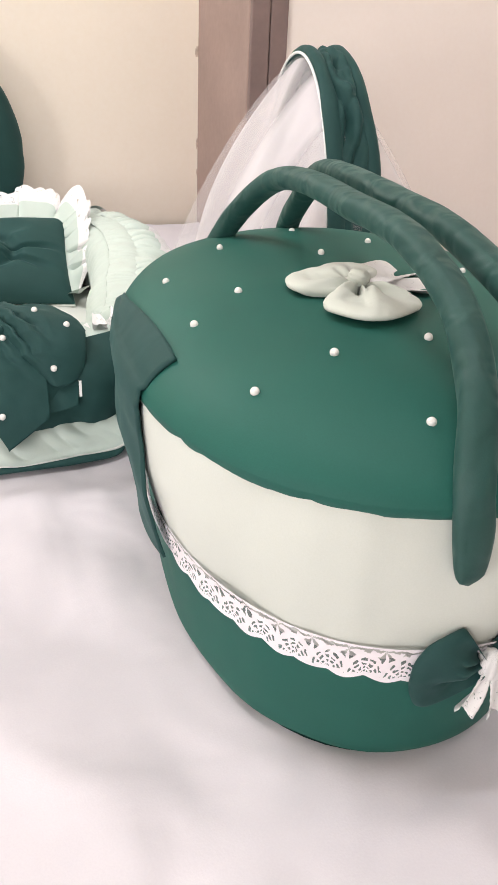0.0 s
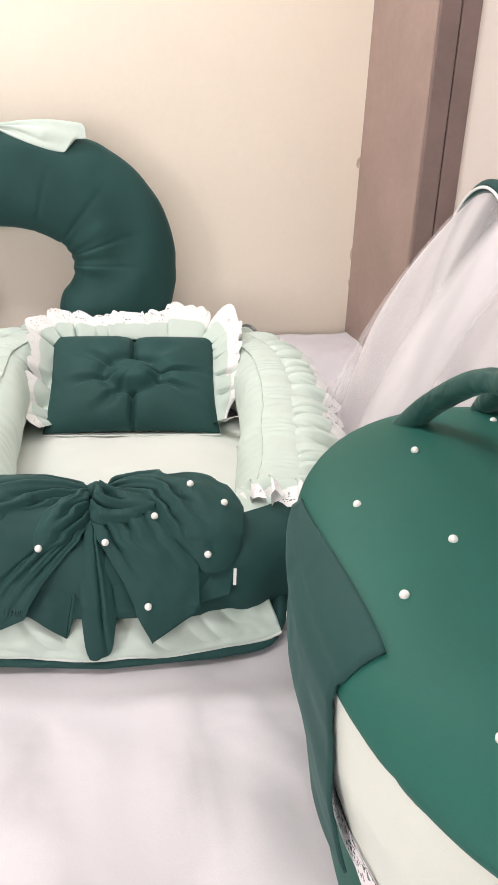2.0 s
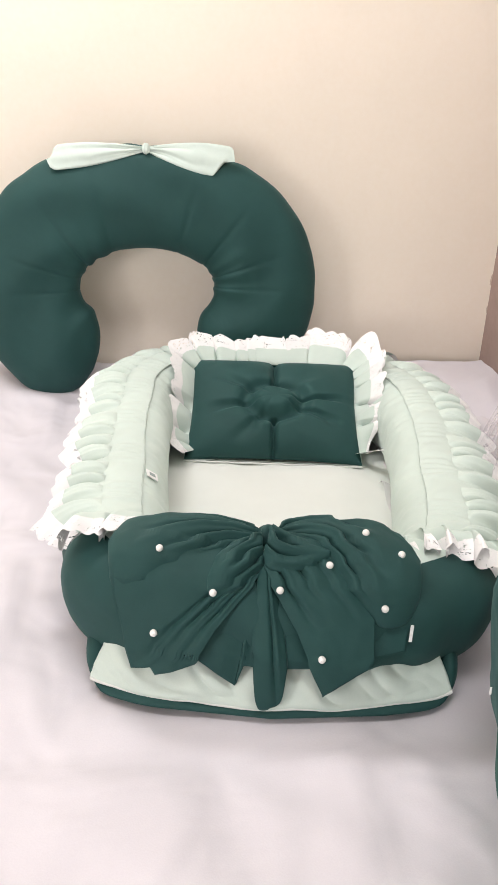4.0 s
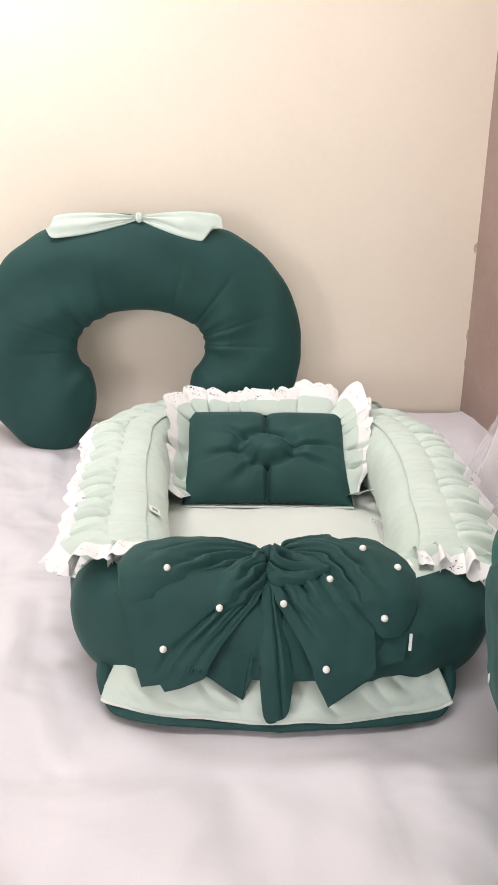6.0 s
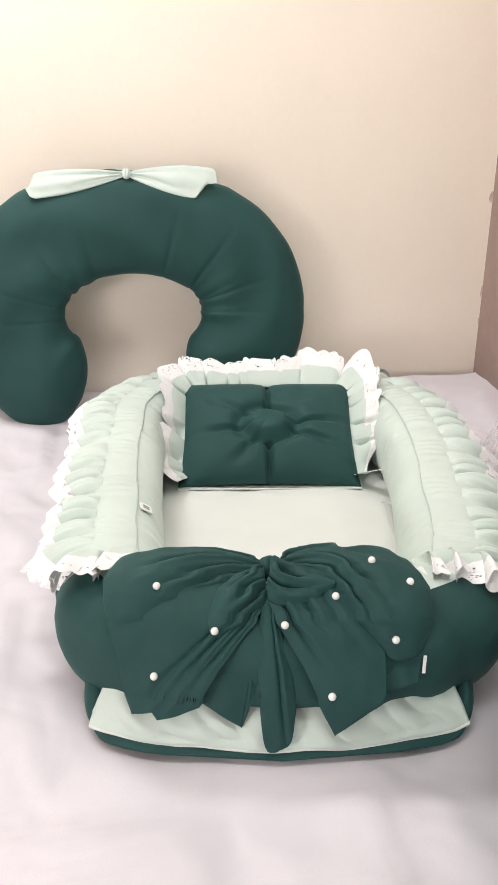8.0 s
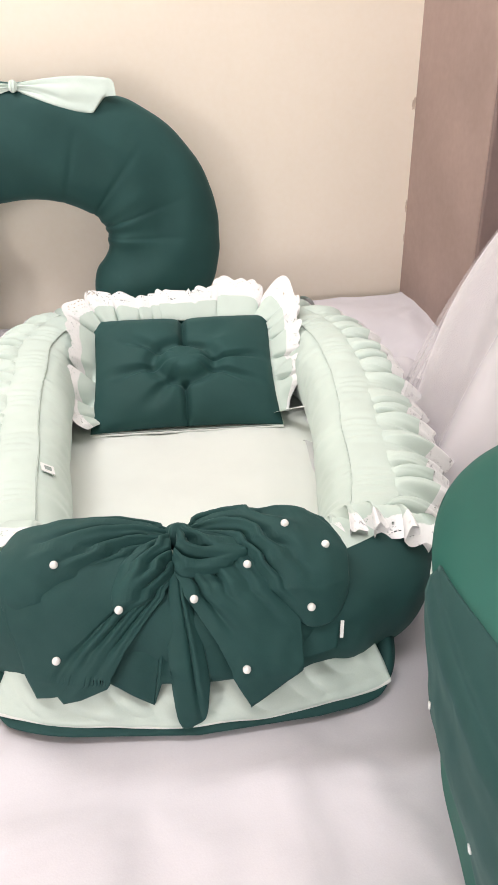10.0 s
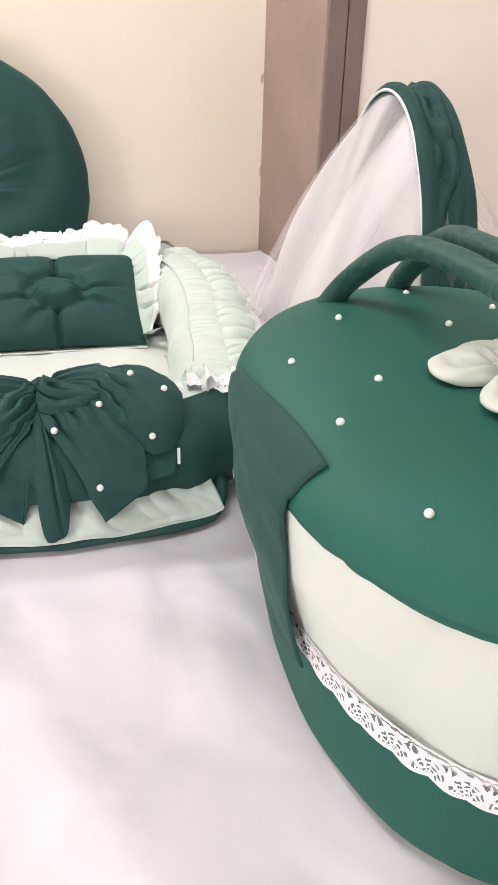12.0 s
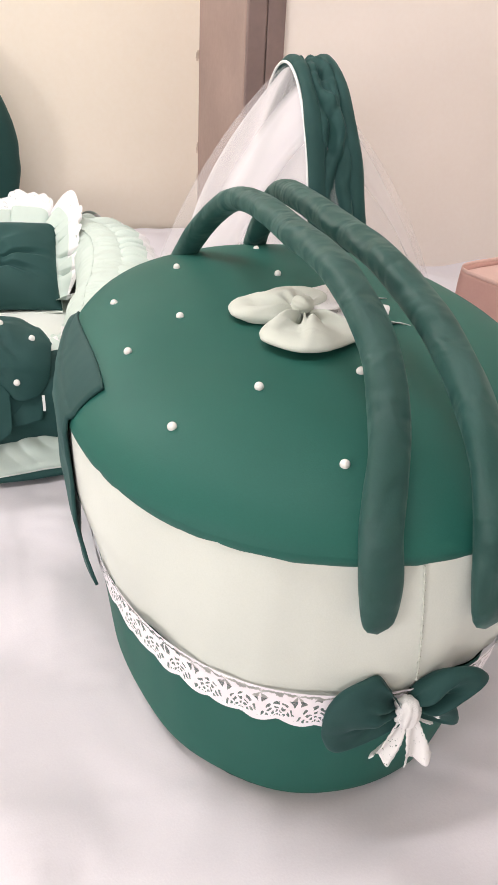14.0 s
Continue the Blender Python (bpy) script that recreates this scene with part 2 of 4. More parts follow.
def spline(points, t):
    """Catmull-Rom through points, t from 0 to 1."""
    n = len(points) - 1
    f = min(max(t, 0.0), 1.0) * n
    i = min(int(f), n - 1)
    s = f - i
    p0, p1, p2, p3 = (Vector(points[min(max(k, 0), n)]) for k in (i - 1, i, i + 1, i + 2))
    return 0.5 * (2 * p1 + (p2 - p0) * s + (2 * p0 - 5 * p1 + 4 * p2 - p3) * s * s + (3 * p1 - p0 - 3 * p2 + p3) * s ** 3)


def wob(x, y, z, scale, seed=0.0):
    return noise.noise(Vector((x * scale + seed, y * scale - seed * 0.7, z * scale + seed * 1.3)))


def signed_pow(c, e):
    return math.copysign(abs(c) ** e, c)


def pearl(parent, place, radius=0.0031):
    bm = bmesh.new()
    bmesh.ops.create_uvsphere(bm, u_segments=14, v_segments=9, radius=radius)
    ob = part("pearl", bm, PEARL, parent, "small round white pearl bead")
    ob.location = place
    return ob


# ---- the room ----
def build_room():
    block("floor", ROOM_X0, ROOM_X1, ROOM_Y0, WALL_Y, -0.12, -0.055, WALL_SIDE)
    block("wall_back", ROOM_X0, PILLAR_X0, WALL_Y, WALL_Y + 0.12, -0.12, ROOM_Z, WALL)
    block("wall_right_of_frame", PILLAR_X1, ROOM_X1, RIGHT_Y, WALL_Y + 0.12, -0.12, ROOM_Z, WALL_SIDE)
    block("wall_left", ROOM_X0 - 0.12, ROOM_X0, ROOM_Y0 - 0.12, WALL_Y + 0.12, -0.12, ROOM_Z, WALL)
    block("wall_right", ROOM_X1, ROOM_X1 + 0.12, ROOM_Y0 - 0.12, WALL_Y + 0.12, -0.12, ROOM_Z, WALL_SIDE)
    block("wall_front", ROOM_X0, ROOM_X1, ROOM_Y0 - 0.12, ROOM_Y0, -0.12, ROOM_Z, WALL)
    block("ceiling", ROOM_X0 - 0.12, ROOM_X1 + 0.12, ROOM_Y0 - 0.12, WALL_Y + 0.12, ROOM_Z, ROOM_Z + 0.1, CEIL)
    for name, label in (("floor", "plain floor under the white sheet"), ("wall_back", "cream painted plaster wall with chipped edge"),
                        ("wall_right_of_frame", "pale cream painted wall beside brown frame"), ("wall_left", "cream painted plaster wall"),
                        ("wall_right", "pale cream painted plaster wall"), ("wall_front", "cream painted plaster wall"), ("ceiling", "white painted ceiling")):
        tagged(bpy.data.objects[name], label, "ceiling" if name == "ceiling" else "floor" if name == "floor" else "wall", kind="structure")
    frame_ob = thing("trim", pose(0, 0, 0), "brown painted timber door frame standing proud of the wall", "door frame", kind="structure")
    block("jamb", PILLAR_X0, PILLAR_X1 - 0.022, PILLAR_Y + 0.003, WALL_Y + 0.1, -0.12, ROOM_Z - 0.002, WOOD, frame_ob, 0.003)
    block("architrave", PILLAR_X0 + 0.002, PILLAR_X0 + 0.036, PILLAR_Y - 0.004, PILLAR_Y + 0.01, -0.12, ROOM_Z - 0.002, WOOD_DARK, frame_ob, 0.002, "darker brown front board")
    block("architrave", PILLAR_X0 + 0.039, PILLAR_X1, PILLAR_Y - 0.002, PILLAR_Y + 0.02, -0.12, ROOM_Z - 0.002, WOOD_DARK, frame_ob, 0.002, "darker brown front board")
    for z0, dz, dx, seed in ((0.366, 0.014, 0.005, 1), (0.19, 0.014, 0.003, 2), (0.13, 0.010, 0.002, 5)):
        def chip_at(u, v, z0=z0, dz=dz, dx=dx, seed=seed):
            a = 2 * math.pi * u
            r = (1 - v) * (0.75 + 0.25 * math.sin(3 * a + seed) * math.sin(5 * a))
            return Vector((PILLAR_X0 - dx * 0.7 + dx * r * math.cos(a), WALL_Y - 0.0015 - 0.001 * v, z0 + dz * r * math.sin(a)))
        chip = sheet("paint_chip", chip_at, 20, 3, CHIP, closed=True)
        tagged(chip, "small chipped patch of bare plaster", "paint chip", "chips along the wall edge", "structure")

    def sheet_at(u, v):
        x, y = lerp(-1.3, 1.75, u), lerp(-1.0, 1.685, v)
        z = 0.012 * wob(x, y, 0, 1.6, 3.1) * smooth_step(0.9, 1.2, abs(x - 0.2)) + 0.005 * wob(x, y, 0, 4.5, 7.7) + 0.0090 * (1 - 2 * abs(wob(x + 0.6 * y, y * 0.5, 0, 6, 2.2))) + 0.0036 * (0.5 - abs(wob(x + 0.3 * y, y, 0, 15, 2.2))) - 0.0050
        z += 0.02 * smooth_step(1.35, 1.66, y) + 0.012 * smooth_step(1.5, 1.66, y) * (0.6 + wob(x, 0, 0, 9, 4.0))
        under = (abs(x - 0.05) < 0.3 and 0.72 < y < 1.55) or (abs(x - 0.3) < 0.22 and 0.25 < y < 0.78)
        return x, y, (min(z, 0.0) if under else z) + GROUND * (1 - smooth_step(1.3, 1.6, y))

    ob = sheet("bedsheet", sheet_at, 260, 230, SHEET)
    tagged(ob, "white cotton sheet spread flat with soft creases", "sheet", kind="structure")


build_room()


# ---- basket bag ----
BCX, BCY, BTURN = 0.325, 0.554, -11.8


def basket_ring(z):
    """Half axes of the basket's oval at height z."""
    points = ((GROUND, 0.136, 0.256), (GROUND + 0.01, 0.145, 0.265), (0.035, 0.153, 0.270), (0.085, 0.164, 0.274), (0.14, 0.182, 0.276), (0.195, 0.192, 0.276), (0.26, 0.192, 0.276))
    for (z0, a0, b0), (z1, a1, b1) in zip(points, points[1:]):
        if z <= z1:
            t = (z - z0) / (z1 - z0)
            return lerp(a0, a1, t), lerp(b0, b1, t)
    return points[-1][1:]


def basket_shift(z):
    """The foot stands a little to one side of the lid."""
    return lerp(-0.018, 0.0, min(1.0, z / 0.19))


POWER = 2.26


def in_basket(x, y):
    """A place of the room in the basket's own plan."""
    c, s = math.cos(radians(BTURN)), math.sin(radians(BTURN))
    return (x - BCX) * c + (y - BCY) * s, -(x - BCX) * s + (y - BCY) * c


def oval(angle, a, b, power=POWER):
    c, s = math.cos(angle), math.sin(angle)
    return a * signed_pow(c, 2 / power), b * signed_pow(s, 2 / power)


def lid_height(x, y):
    a, b = basket_ring(0.2)
    r = min(1.0, (abs(x / a) ** POWER + abs(y / b) ** POWER) ** (1 / POWER))
    return 0.189 + 0.0485 * max(0.0, 1 - r ** 4.6) ** 0.70


def ribbon(name, points, width, thick, mat, parent, label="", up=(1, 0, 0), n=48, flat_end=0.0, wrinkle=0.0):
    """A padded strap along points: an oval section, its width across up; the last part may flatten and round off."""
    ts = [i / n for i in range(n + 1)]
    path = [spline(points, t) for t in ts]

    def at(u, v):
        t = v
        i = min(int(t * n), n - 1)
        p = lerp(path[i], path[i + 1], t * n - i)
        d = (path[i + 1] - path[i]).normalized()
        side = (Vector(up) - d * Vector(up).dot(d)).normalized()
        nor = side.cross(d)
        a = 2 * math.pi * u
        tail = smooth_step(1 - flat_end, 1.0, t) if flat_end else 0.0
        w = width * (1 + 0.16 * tail)
        if flat_end:
            w *= math.sqrt(max(0.0, 1 - max(0.0, (t - 0.935) / 0.065) ** 2)) * 0.98 + 0.02
        h = lerp(thick, thick * 0.55, tail) * (1 if not flat_end or t < 0.98 else 1 - (t - 0.98) / 0.021)
        ripple = 1 + wrinkle * wob(p.x, p.y, p.z, 40, 2.0 * math.cos(a)) + wrinkle * 1.1 * math.sin(3 * a + 5 * math.sin(7 * t)) * smooth_step(0.45, 0.8, t)
        return p + side * (w * signed_pow(math.cos(a), 0.85) * ripple) + nor * (h * signed_pow(math.sin(a), 0.9) * ripple)

    return sheet(name, at, 20, n * 2, mat, parent, label, closed=True)


def bow_loop(name, parent, mat, place, turn, length, height, depth, label="", lift=0.0, lean=0.0, seed=0.0, pinch=0.22, ridges=3.0, end=0.8, skew=0.0):
    """One stuffed loop of a bow: gathered at its root, fanned out with folds towards a rounded end."""
    def at(u, v):
        a = 2 * math.pi * u
        w = height * (pinch + (1 - pinch) * math.sin(min(1.0, v * 1.25) * math.pi / 2)) * (1 if v < end else math.sqrt(max(0.0, 1 - ((v - end) / (1 - end)) ** 2)) * 0.9 + 0.1)
        d = depth * (0.45 + 0.55 * math.sin(v * math.pi)) * (1 if v < 0.9 else math.sqrt(max(0.0, 1 - ((v - 0.9) / 0.1) ** 2)))
        c, s = signed_pow(math.cos(a), 0.9), signed_pow(math.sin(a), 0.9)
        fold = 0.27 * depth * math.sin(ridges * math.pi * c + seed + v) * (1 - 0.6 * v) * math.copysign(1, s)
        for start, spread, reach in ((-0.15, -0.55, 0.95), (0.30, 0.35, 0.6), (-0.45, -0.25, 0.45)):
            gap = (c - start - spread * v - 0.06 * math.sin(9 * v + seed * 5)) / (0.09 + 0.05 * v)
            fold -= 0.55 * depth * math.exp(-gap * gap) * smooth_step(reach, 0.05, v) * (1 if s > 0 else 0)
        fold = (fold + 0.10 * depth * wob(length * v, height * c, seed, 90, seed) * s) * min(1.0, d / (0.5 * depth)) * (1 - abs(c) ** 8)
        sag = lift * v * v
        return Vector((length * v + skew * c * v, w * c + lean * v, d * s + fold + sag + depth * 0.5))

    ob = sheet(name, at, 64, 36, mat, parent, label, closed=True)
    ob.matrix_basis = Matrix.Translation(place) @ turn
    return ob


def fan_loop(name, parent, mat, root, rim, puff, folds, seed, label=""):
    """A stuffed bow loop: gathered at root, fanned out to the outline rim, rounded over and closed below."""
    outline = [(x, y, 0) for x, y in rim]

    def at(u, v):
        edge = spline(outline, u)
        over = v < 0.76
        r = v / 0.76 if over else 1 - 0.55 * (v - 0.76) / 0.24
        x, y = lerp(root[0], edge.x, r), lerp(root[1], edge.y, r)
        ends = 0.35 + 0.65 * math.sin(math.pi * min(1.0, max(0.0, u))) ** 0.4
        if not over:
            return Vector((x, y, puff * (0.42 - 0.40 * smooth_step(0.76, 0.86, v)) * ends))
        z = puff * (0.42 + 0.62 * math.sqrt(max(0.0, 1 - r ** 7)) * smooth_step(0.0, 0.45, r)) * ends
        lie = folds * 2 * math.pi * u + seed + 0.8 * math.sin(5 * u + seed)
        z += puff * 0.42 * math.copysign(abs(math.sin(lie)) ** 0.7, math.sin(lie)) * smooth_step(0.0, 0.12, r) * (1 - smooth_step(0.35, 0.98, r)) * ends
        for place, reach in ((0.36, 0.72), (0.58, 0.85)):
            gap = (u - place - 0.05 * math.sin(4 * r + seed)) / (0.022 + 0.02 * r)
            z -= puff * 0.45 * math.exp(-gap * gap) * smooth_step(reach, 0.15, r)
        return Vector((x, y, z + 0.06 * puff * wob(x, y, seed, 120, seed)))

    return sheet(name, at, 84, 44, mat, parent, label)


def knot(name, parent, mat, place, turn, sx, sy, sz, label=""):
    def at(u, v):
        a, b = 2 * math.pi * u, math.pi * v
        r = 1 + (0.09 * math.sin(7 * a + 2 * math.cos(b)) + 0.05 * math.sin(4 * a)) * math.sin(b)
        return Vector((sx * r * math.cos(a) * math.sin(b), sy * signed_pow(math.cos(b), 0.7), sz * r * math.sin(a) * math.sin(b)))

    ob = sheet(name, at, 48, 20, mat, parent, label, closed=True)
    ob.matrix_basis = Matrix.Translation(place) @ turn
    return ob


def lace_tail(parent, place, turn, length, width, label, mat=None, name="lace_tail"):
    def at(u, v):
        w = width * (0.45 + 0.55 * v)
        edge = 1 + 0.06 * math.sin(v * 40)
        return Vector(((u - 0.5) * w * edge, -length * v * (1 + 0.06 * math.cos(u * 9)), 0.004 * math.sin(u * 7 + v * 3) * v + 0.002))

    ob = sheet(name, at, 14, 18, mat or LACE_DENSE, parent, label, thick=0.0006, size=(width, length))
    ob.matrix_basis = Matrix.Translation(place) @ turn
    return ob


def build_basket():
    bag = thing("basket_bag", pose(BCX, BCY, 0, 0, 0, BTURN), "padded oval green and cream basket bag with lace and pearls", "basket bag")

    def side(z0, z1, puff, seed):
        def at(u, v):
            z = lerp(z0, z1, v)
            a, b = basket_ring(z)
            x, y = oval(2 * math.pi * u, a, b)
            swell = 1 + puff * math.sin(math.pi * v) ** 0.6
            shift = basket_shift(z)
            near_top = smooth_step(0.8, 1.0, v) if z0 > 0.05 else 0.0
            near_foot = smooth_step(0.30, 0.0, v) if z0 > 0.05 else 0.0
            pucker = 0.010 * near_top * max(0.0, wob(x, y, 0, 60, seed)) + 0.003 * near_foot * wob(x, y, 0, 48, seed + 2) + 0.004 * wob(x, y, z * 0.3, 16, seed) + 0.0016 * wob(x, y, z * 0.15, 42, seed) * smooth_step(0.0, 0.05, z)
            k = swell * (1 - pucker / 0.2)
            return Vector((x * k + shift, y * k, z))
        return at

    sheet("lower_panel", side(GROUND, 0.084, 0.006, 1.0), 180, 22, GREEN_LID, bag, "plain green fabric lower band", closed=True)
    sheet("upper_panel", side(0.083, 0.195, 0.016, 4.0), 200, 36, CREAM, bag, "padded pale cream-mint band", closed=True)

    def stitch_at(u, v):
        z = lerp(0.186, 0.100, v)
        a, b = basket_ring(z)
        x = lerp(0.013, 0.022, v)
        c = 2 * math.pi * u
        r = 0.0004 + 0.0005 * max(0.0, math.sin(v * 110))
        swell = 1 + 0.016 * math.sin(math.pi * min(1.0, max(0.0, (z - 0.083) / 0.112))) ** 0.6
        return Vector((x + r * math.cos(c), -b * swell * (1 - abs(x / a) ** POWER) ** (1 / POWER) - 0.0006 + r * math.sin(c), z))
    sheet("stitched_seam", stitch_at, 6, 160, BOW_PALE, bag, "stitched seam in the cream panel", closed=True)

    def lid_at(u, v):
        a, b = basket_ring(0.2)
        x, y = oval(2 * math.pi * u, a, b)
        if v < 0.10:
            drop = 1 - v / 0.10
            k = 1.012 - 0.014 * drop ** 2
            return Vector((x * k, y * k, 0.1935 - 0.009 * drop + 0.0012 * wob(x, y, 0, 40)))
        r = 1 - (v - 0.10) / 0.90
        k = r * (1.0 + 0.012 * r)
        px, py = x * k, y * k
        return Vector((px, py, max(0.1935, lid_height(px / 1.012, py / 1.012) + 0.003) + 0.0022 * wob(px, py, 0, 11, 2.0) * (1 - r ** 6)))

    sheet("lid", lid_at, 200, 70, GREEN_LID, bag, "domed dark green satin lid sewn with pearls", closed=True)

    def bottom_at(u, v):
        a, b = basket_ring(GROUND)
        x, y = oval(2 * math.pi * u, a * (1 - v), b * (1 - v))
        return Vector((x + basket_shift(GROUND), y, GROUND + 0.0005))
    sheet("base", bottom_at, 60, 4, GREEN, bag, closed=True)

    def lace_at(u, v):
        ang = 2 * math.pi * u
        z = 0.0965 - 0.0235 * v - (0.0034 * abs(math.cos(u * 50 * math.pi)) + 0.001 * math.sin(u * 210)) * v
        a, b = basket_ring(z)
        x, y = oval(ang, a, b)
        k = 1.025 + 0.004 * v + 0.003 * wob(x, y, 0, 50) * v
        return Vector((x * k + basket_shift(z), y * k, z))
    sheet("lace_trim", lace_at, 640, 8, LACE, bag, "white scalloped floral lace trim", closed=True, size=(1.47, 0.0235))

    for n, (x, y) in enumerate(((0.182, 0.613), (0.251, 0.673), (0.218, 0.542), (0.170, 0.504), (0.174, 0.400), (0.233, 0.412), (0.254, 0.330), (0.304, 0.413),
                                (0.345, 0.720), (0.395, 0.655), (0.330, 0.625), (0.400, 0.440), (0.425, 0.545))):
        px, py = in_basket(x, y)
        pearl(bag, (px, py, lid_height(px, py) + 0.0045))

    # the two padded carrying straps, front to back over the lid
    first = ((0.272, 0.775, 0.142), (0.272, 0.768, 0.188), (0.277, 0.745, 0.227), (0.286, 0.709, 0.266), (0.297, 0.660, 0.299), (0.297, 0.592, 0.309), (0.293, 0.511, 0.307), (0.288, 0.429, 0.304),
             (0.285, 0.363, 0.279), (0.273, 0.321, 0.248), (0.262, 0.298, 0.220), (0.256, 0.283, 0.193), (0.256, 0.276, 0.147))
    second = ((0.364, 0.790, 0.149), (0.366, 0.781, 0.196), (0.357, 0.755, 0.237), (0.351, 0.712, 0.274), (0.345, 0.663, 0.305), (0.336, 0.593, 0.311), (0.331, 0.516, 0.309), (0.328, 0.440, 0.304),
              (0.326, 0.365, 0.284), (0.319, 0.309, 0.258), (0.315, 0.280, 0.230), (0.315, 0.267, 0.198), (0.318, 0.264, 0.145))
    for points in (first, second):
        local = [(*in_basket(x, y), z) for x, y, z in points]
        ribbon("carrying_strap", local, 0.0116, 0.0098, GREEN_STRAP, bag, "padded green fabric carrying strap with rounded end", up=(1, 0.21, 0), flat_end=0.20, wrinkle=0.055, n=60)

    # pale bow on the lid
    bow = new("lid_bow")
    bow.parent = bag
    tagged(bow, "pale sage fabric bow with lace tails")
    top = lid_height(0, 0) + 0.003
    bow.matrix_basis = pose(*in_basket(0.302, 0.503), top, 0, 0, -BTURN)
    fan_loop("loop", bow, BOW_PALE, (0.003, 0.008), ((0.011, 0.012), (0.040, 0.044), (0.037, 0.063), (0.024, 0.070), (0.008, 0.069), (-0.009, 0.060), (-0.029, 0.052), (-0.042, 0.044), (-0.050, 0.030),
             (-0.051, 0.017), (-0.046, 0.009), (-0.036, 0.005), (-0.017, 0.001), (-0.005, 0.002)), 0.0110, 3.0, 0.4)
    fan_loop("loop", bow, BOW_PALE, (0.002, 0.006), ((-0.005, -0.003), (-0.019, -0.005), (-0.034, -0.012), (-0.044, -0.023), (-0.048, -0.036), (-0.044, -0.048), (-0.036, -0.060), (-0.027, -0.066),
             (-0.012, -0.067), (0.008, -0.059), (0.024, -0.048), (0.029, -0.030), (0.019, -0.008), (0.008, 0.003)), 0.0120, 3.5, 1.9)
    knot("knot", bow, BOW_PALE, (0.002, 0.008, 0.0125), pose(0, 0, 0, 0, 0, 35), 0.0085, 0.0085, 0.007)
    lace_tail(bow, (0.006, 0.009, 0.007), pose(0, 0, 0, 6, 0, 131), 0.082, 0.062, "white lace tail", name="tail")
    lace_tail(bow, (0.006, 0.006, 0.005), pose(0, 0, 0, 6, 0, 90), 0.070, 0.050, "white lace tail", name="tail")

    # green bow on the lace
    small = new("front_bow")
    small.parent = bag
    tagged(small, "dark green fabric bow with white lace knot and tails")
    a, b = basket_ring(0.085)
    small.matrix_basis = pose(0.015, -b * 1.0 - 0.002, 0.085, 90, 0, 2)
    fan_loop("loop", small, GREEN, (-0.001, 0.000), ((-0.006, 0.006), (-0.012, 0.016), (-0.020, 0.027), (-0.030, 0.024), (-0.042, 0.017), (-0.049, 0.006), (-0.051, -0.006), (-0.050, -0.018),
             (-0.042, -0.030), (-0.024, -0.025), (-0.013, -0.015), (-0.006, -0.005)), 0.0135, 2.5, 0.3)
    fan_loop("loop", small, GREEN, (0.001, 0.000), ((0.007, -0.008), (0.020, -0.014), (0.036, -0.018), (0.035, -0.008), (0.031, 0.004), (0.043, 0.011), (0.050, 0.018), (0.045, 0.025), (0.034, 0.028),
             (0.021, 0.026), (0.010, 0.018), (0.003, 0.008)), 0.013, 2.5, 2.0)
    knot("knot", small, LACE_DENSE, (0, 0, 0.010), pose(0, 0, 0), 0.0075, 0.0105, 0.008, "white lace knot")
    lace_tail(small, (-0.003, -0.006, 0.011), pose(0, 0, 0, -8, 0, -26), 0.027, 0.016, "white lace tail", name="tail")
    lace_tail(small, (0.003, -0.006, 0.012), pose(0, 0, 0, -8, 0, 12), 0.029, 0.018, "white lace tail", name="tail")
    lace_tail(small, (0.006, -0.006, 0.004), pose(0, 0, 0, -4, 0, 76), 0.015, 0.012, "white lace tail", name="tail")

    # loose green flap on the side
    def flap_at(u, v):
        y = lerp(lerp(0.085, -0.118, u), lerp(0.062, -0.134, u), v) + 0.004 * math.sin(math.pi * min(1, v * 1.6)) * smooth_step(0.6, 1, u) * (1 - v)

        def side_x(a, b):
            return -a * max(0.02, 1 - min(1.0, abs(y / b)) ** POWER) ** (1 / POWER)
        edge = side_x(0.192 * 1.012, 0.276 * 1.012)
        if v < 0.25:
            t = v / 0.25
            x = lerp(lerp(edge + 0.004, -0.158, u), edge - 0.0025, t)
            return Vector((x, y, lid_height(max(x, edge * 0.985) / 1.012, y / 1.012) + 0.0050 - 0.002 * t * t))
        t = (v - 0.25) / 0.75
        z = lerp(0.188, lerp(0.120, 0.070, smooth_step(0.0, 0.95, u)), t)
        body = side_x(*basket_ring(z)) * 1.016 + basket_shift(z)
        away = lerp(edge * 0.2 + body * 0.8 - 0.004, body - 0.010, smooth_step(0.1, 0.9, u))
        x = min(lerp(edge - 0.0015, away, smooth_step(0.0, 0.9, t)), body - 0.005) - 0.002 * math.sin(t * 7 + u * 9) * t + 0.0012 * wob(y, z, 0, 45, 3.0)
        return Vector((x, y, z))
    # Darker green than the lid: shade on the turned-away cloth, set by colour.
    sheet("side_flap", flap_at, 36, 46, GREEN, bag, "loose hanging green fabric flap", thick=0.0022)
    for u in (0.10, 0.52):
        def sliver_at(p, q, u=u):
            w = math.sin(math.pi * q) * 0.014
            spot = flap_at(u + 0.06 * q + w * (p - 0.5) * 2, 0.99 - 0.17 * q)
            return spot + Vector((-0.0016, 0, 0))
        sheet("care_tag", sliver_at, 4, 12, TAG, bag, "narrow white woven tag", thick=0.0006)
    return bag


build_basket()


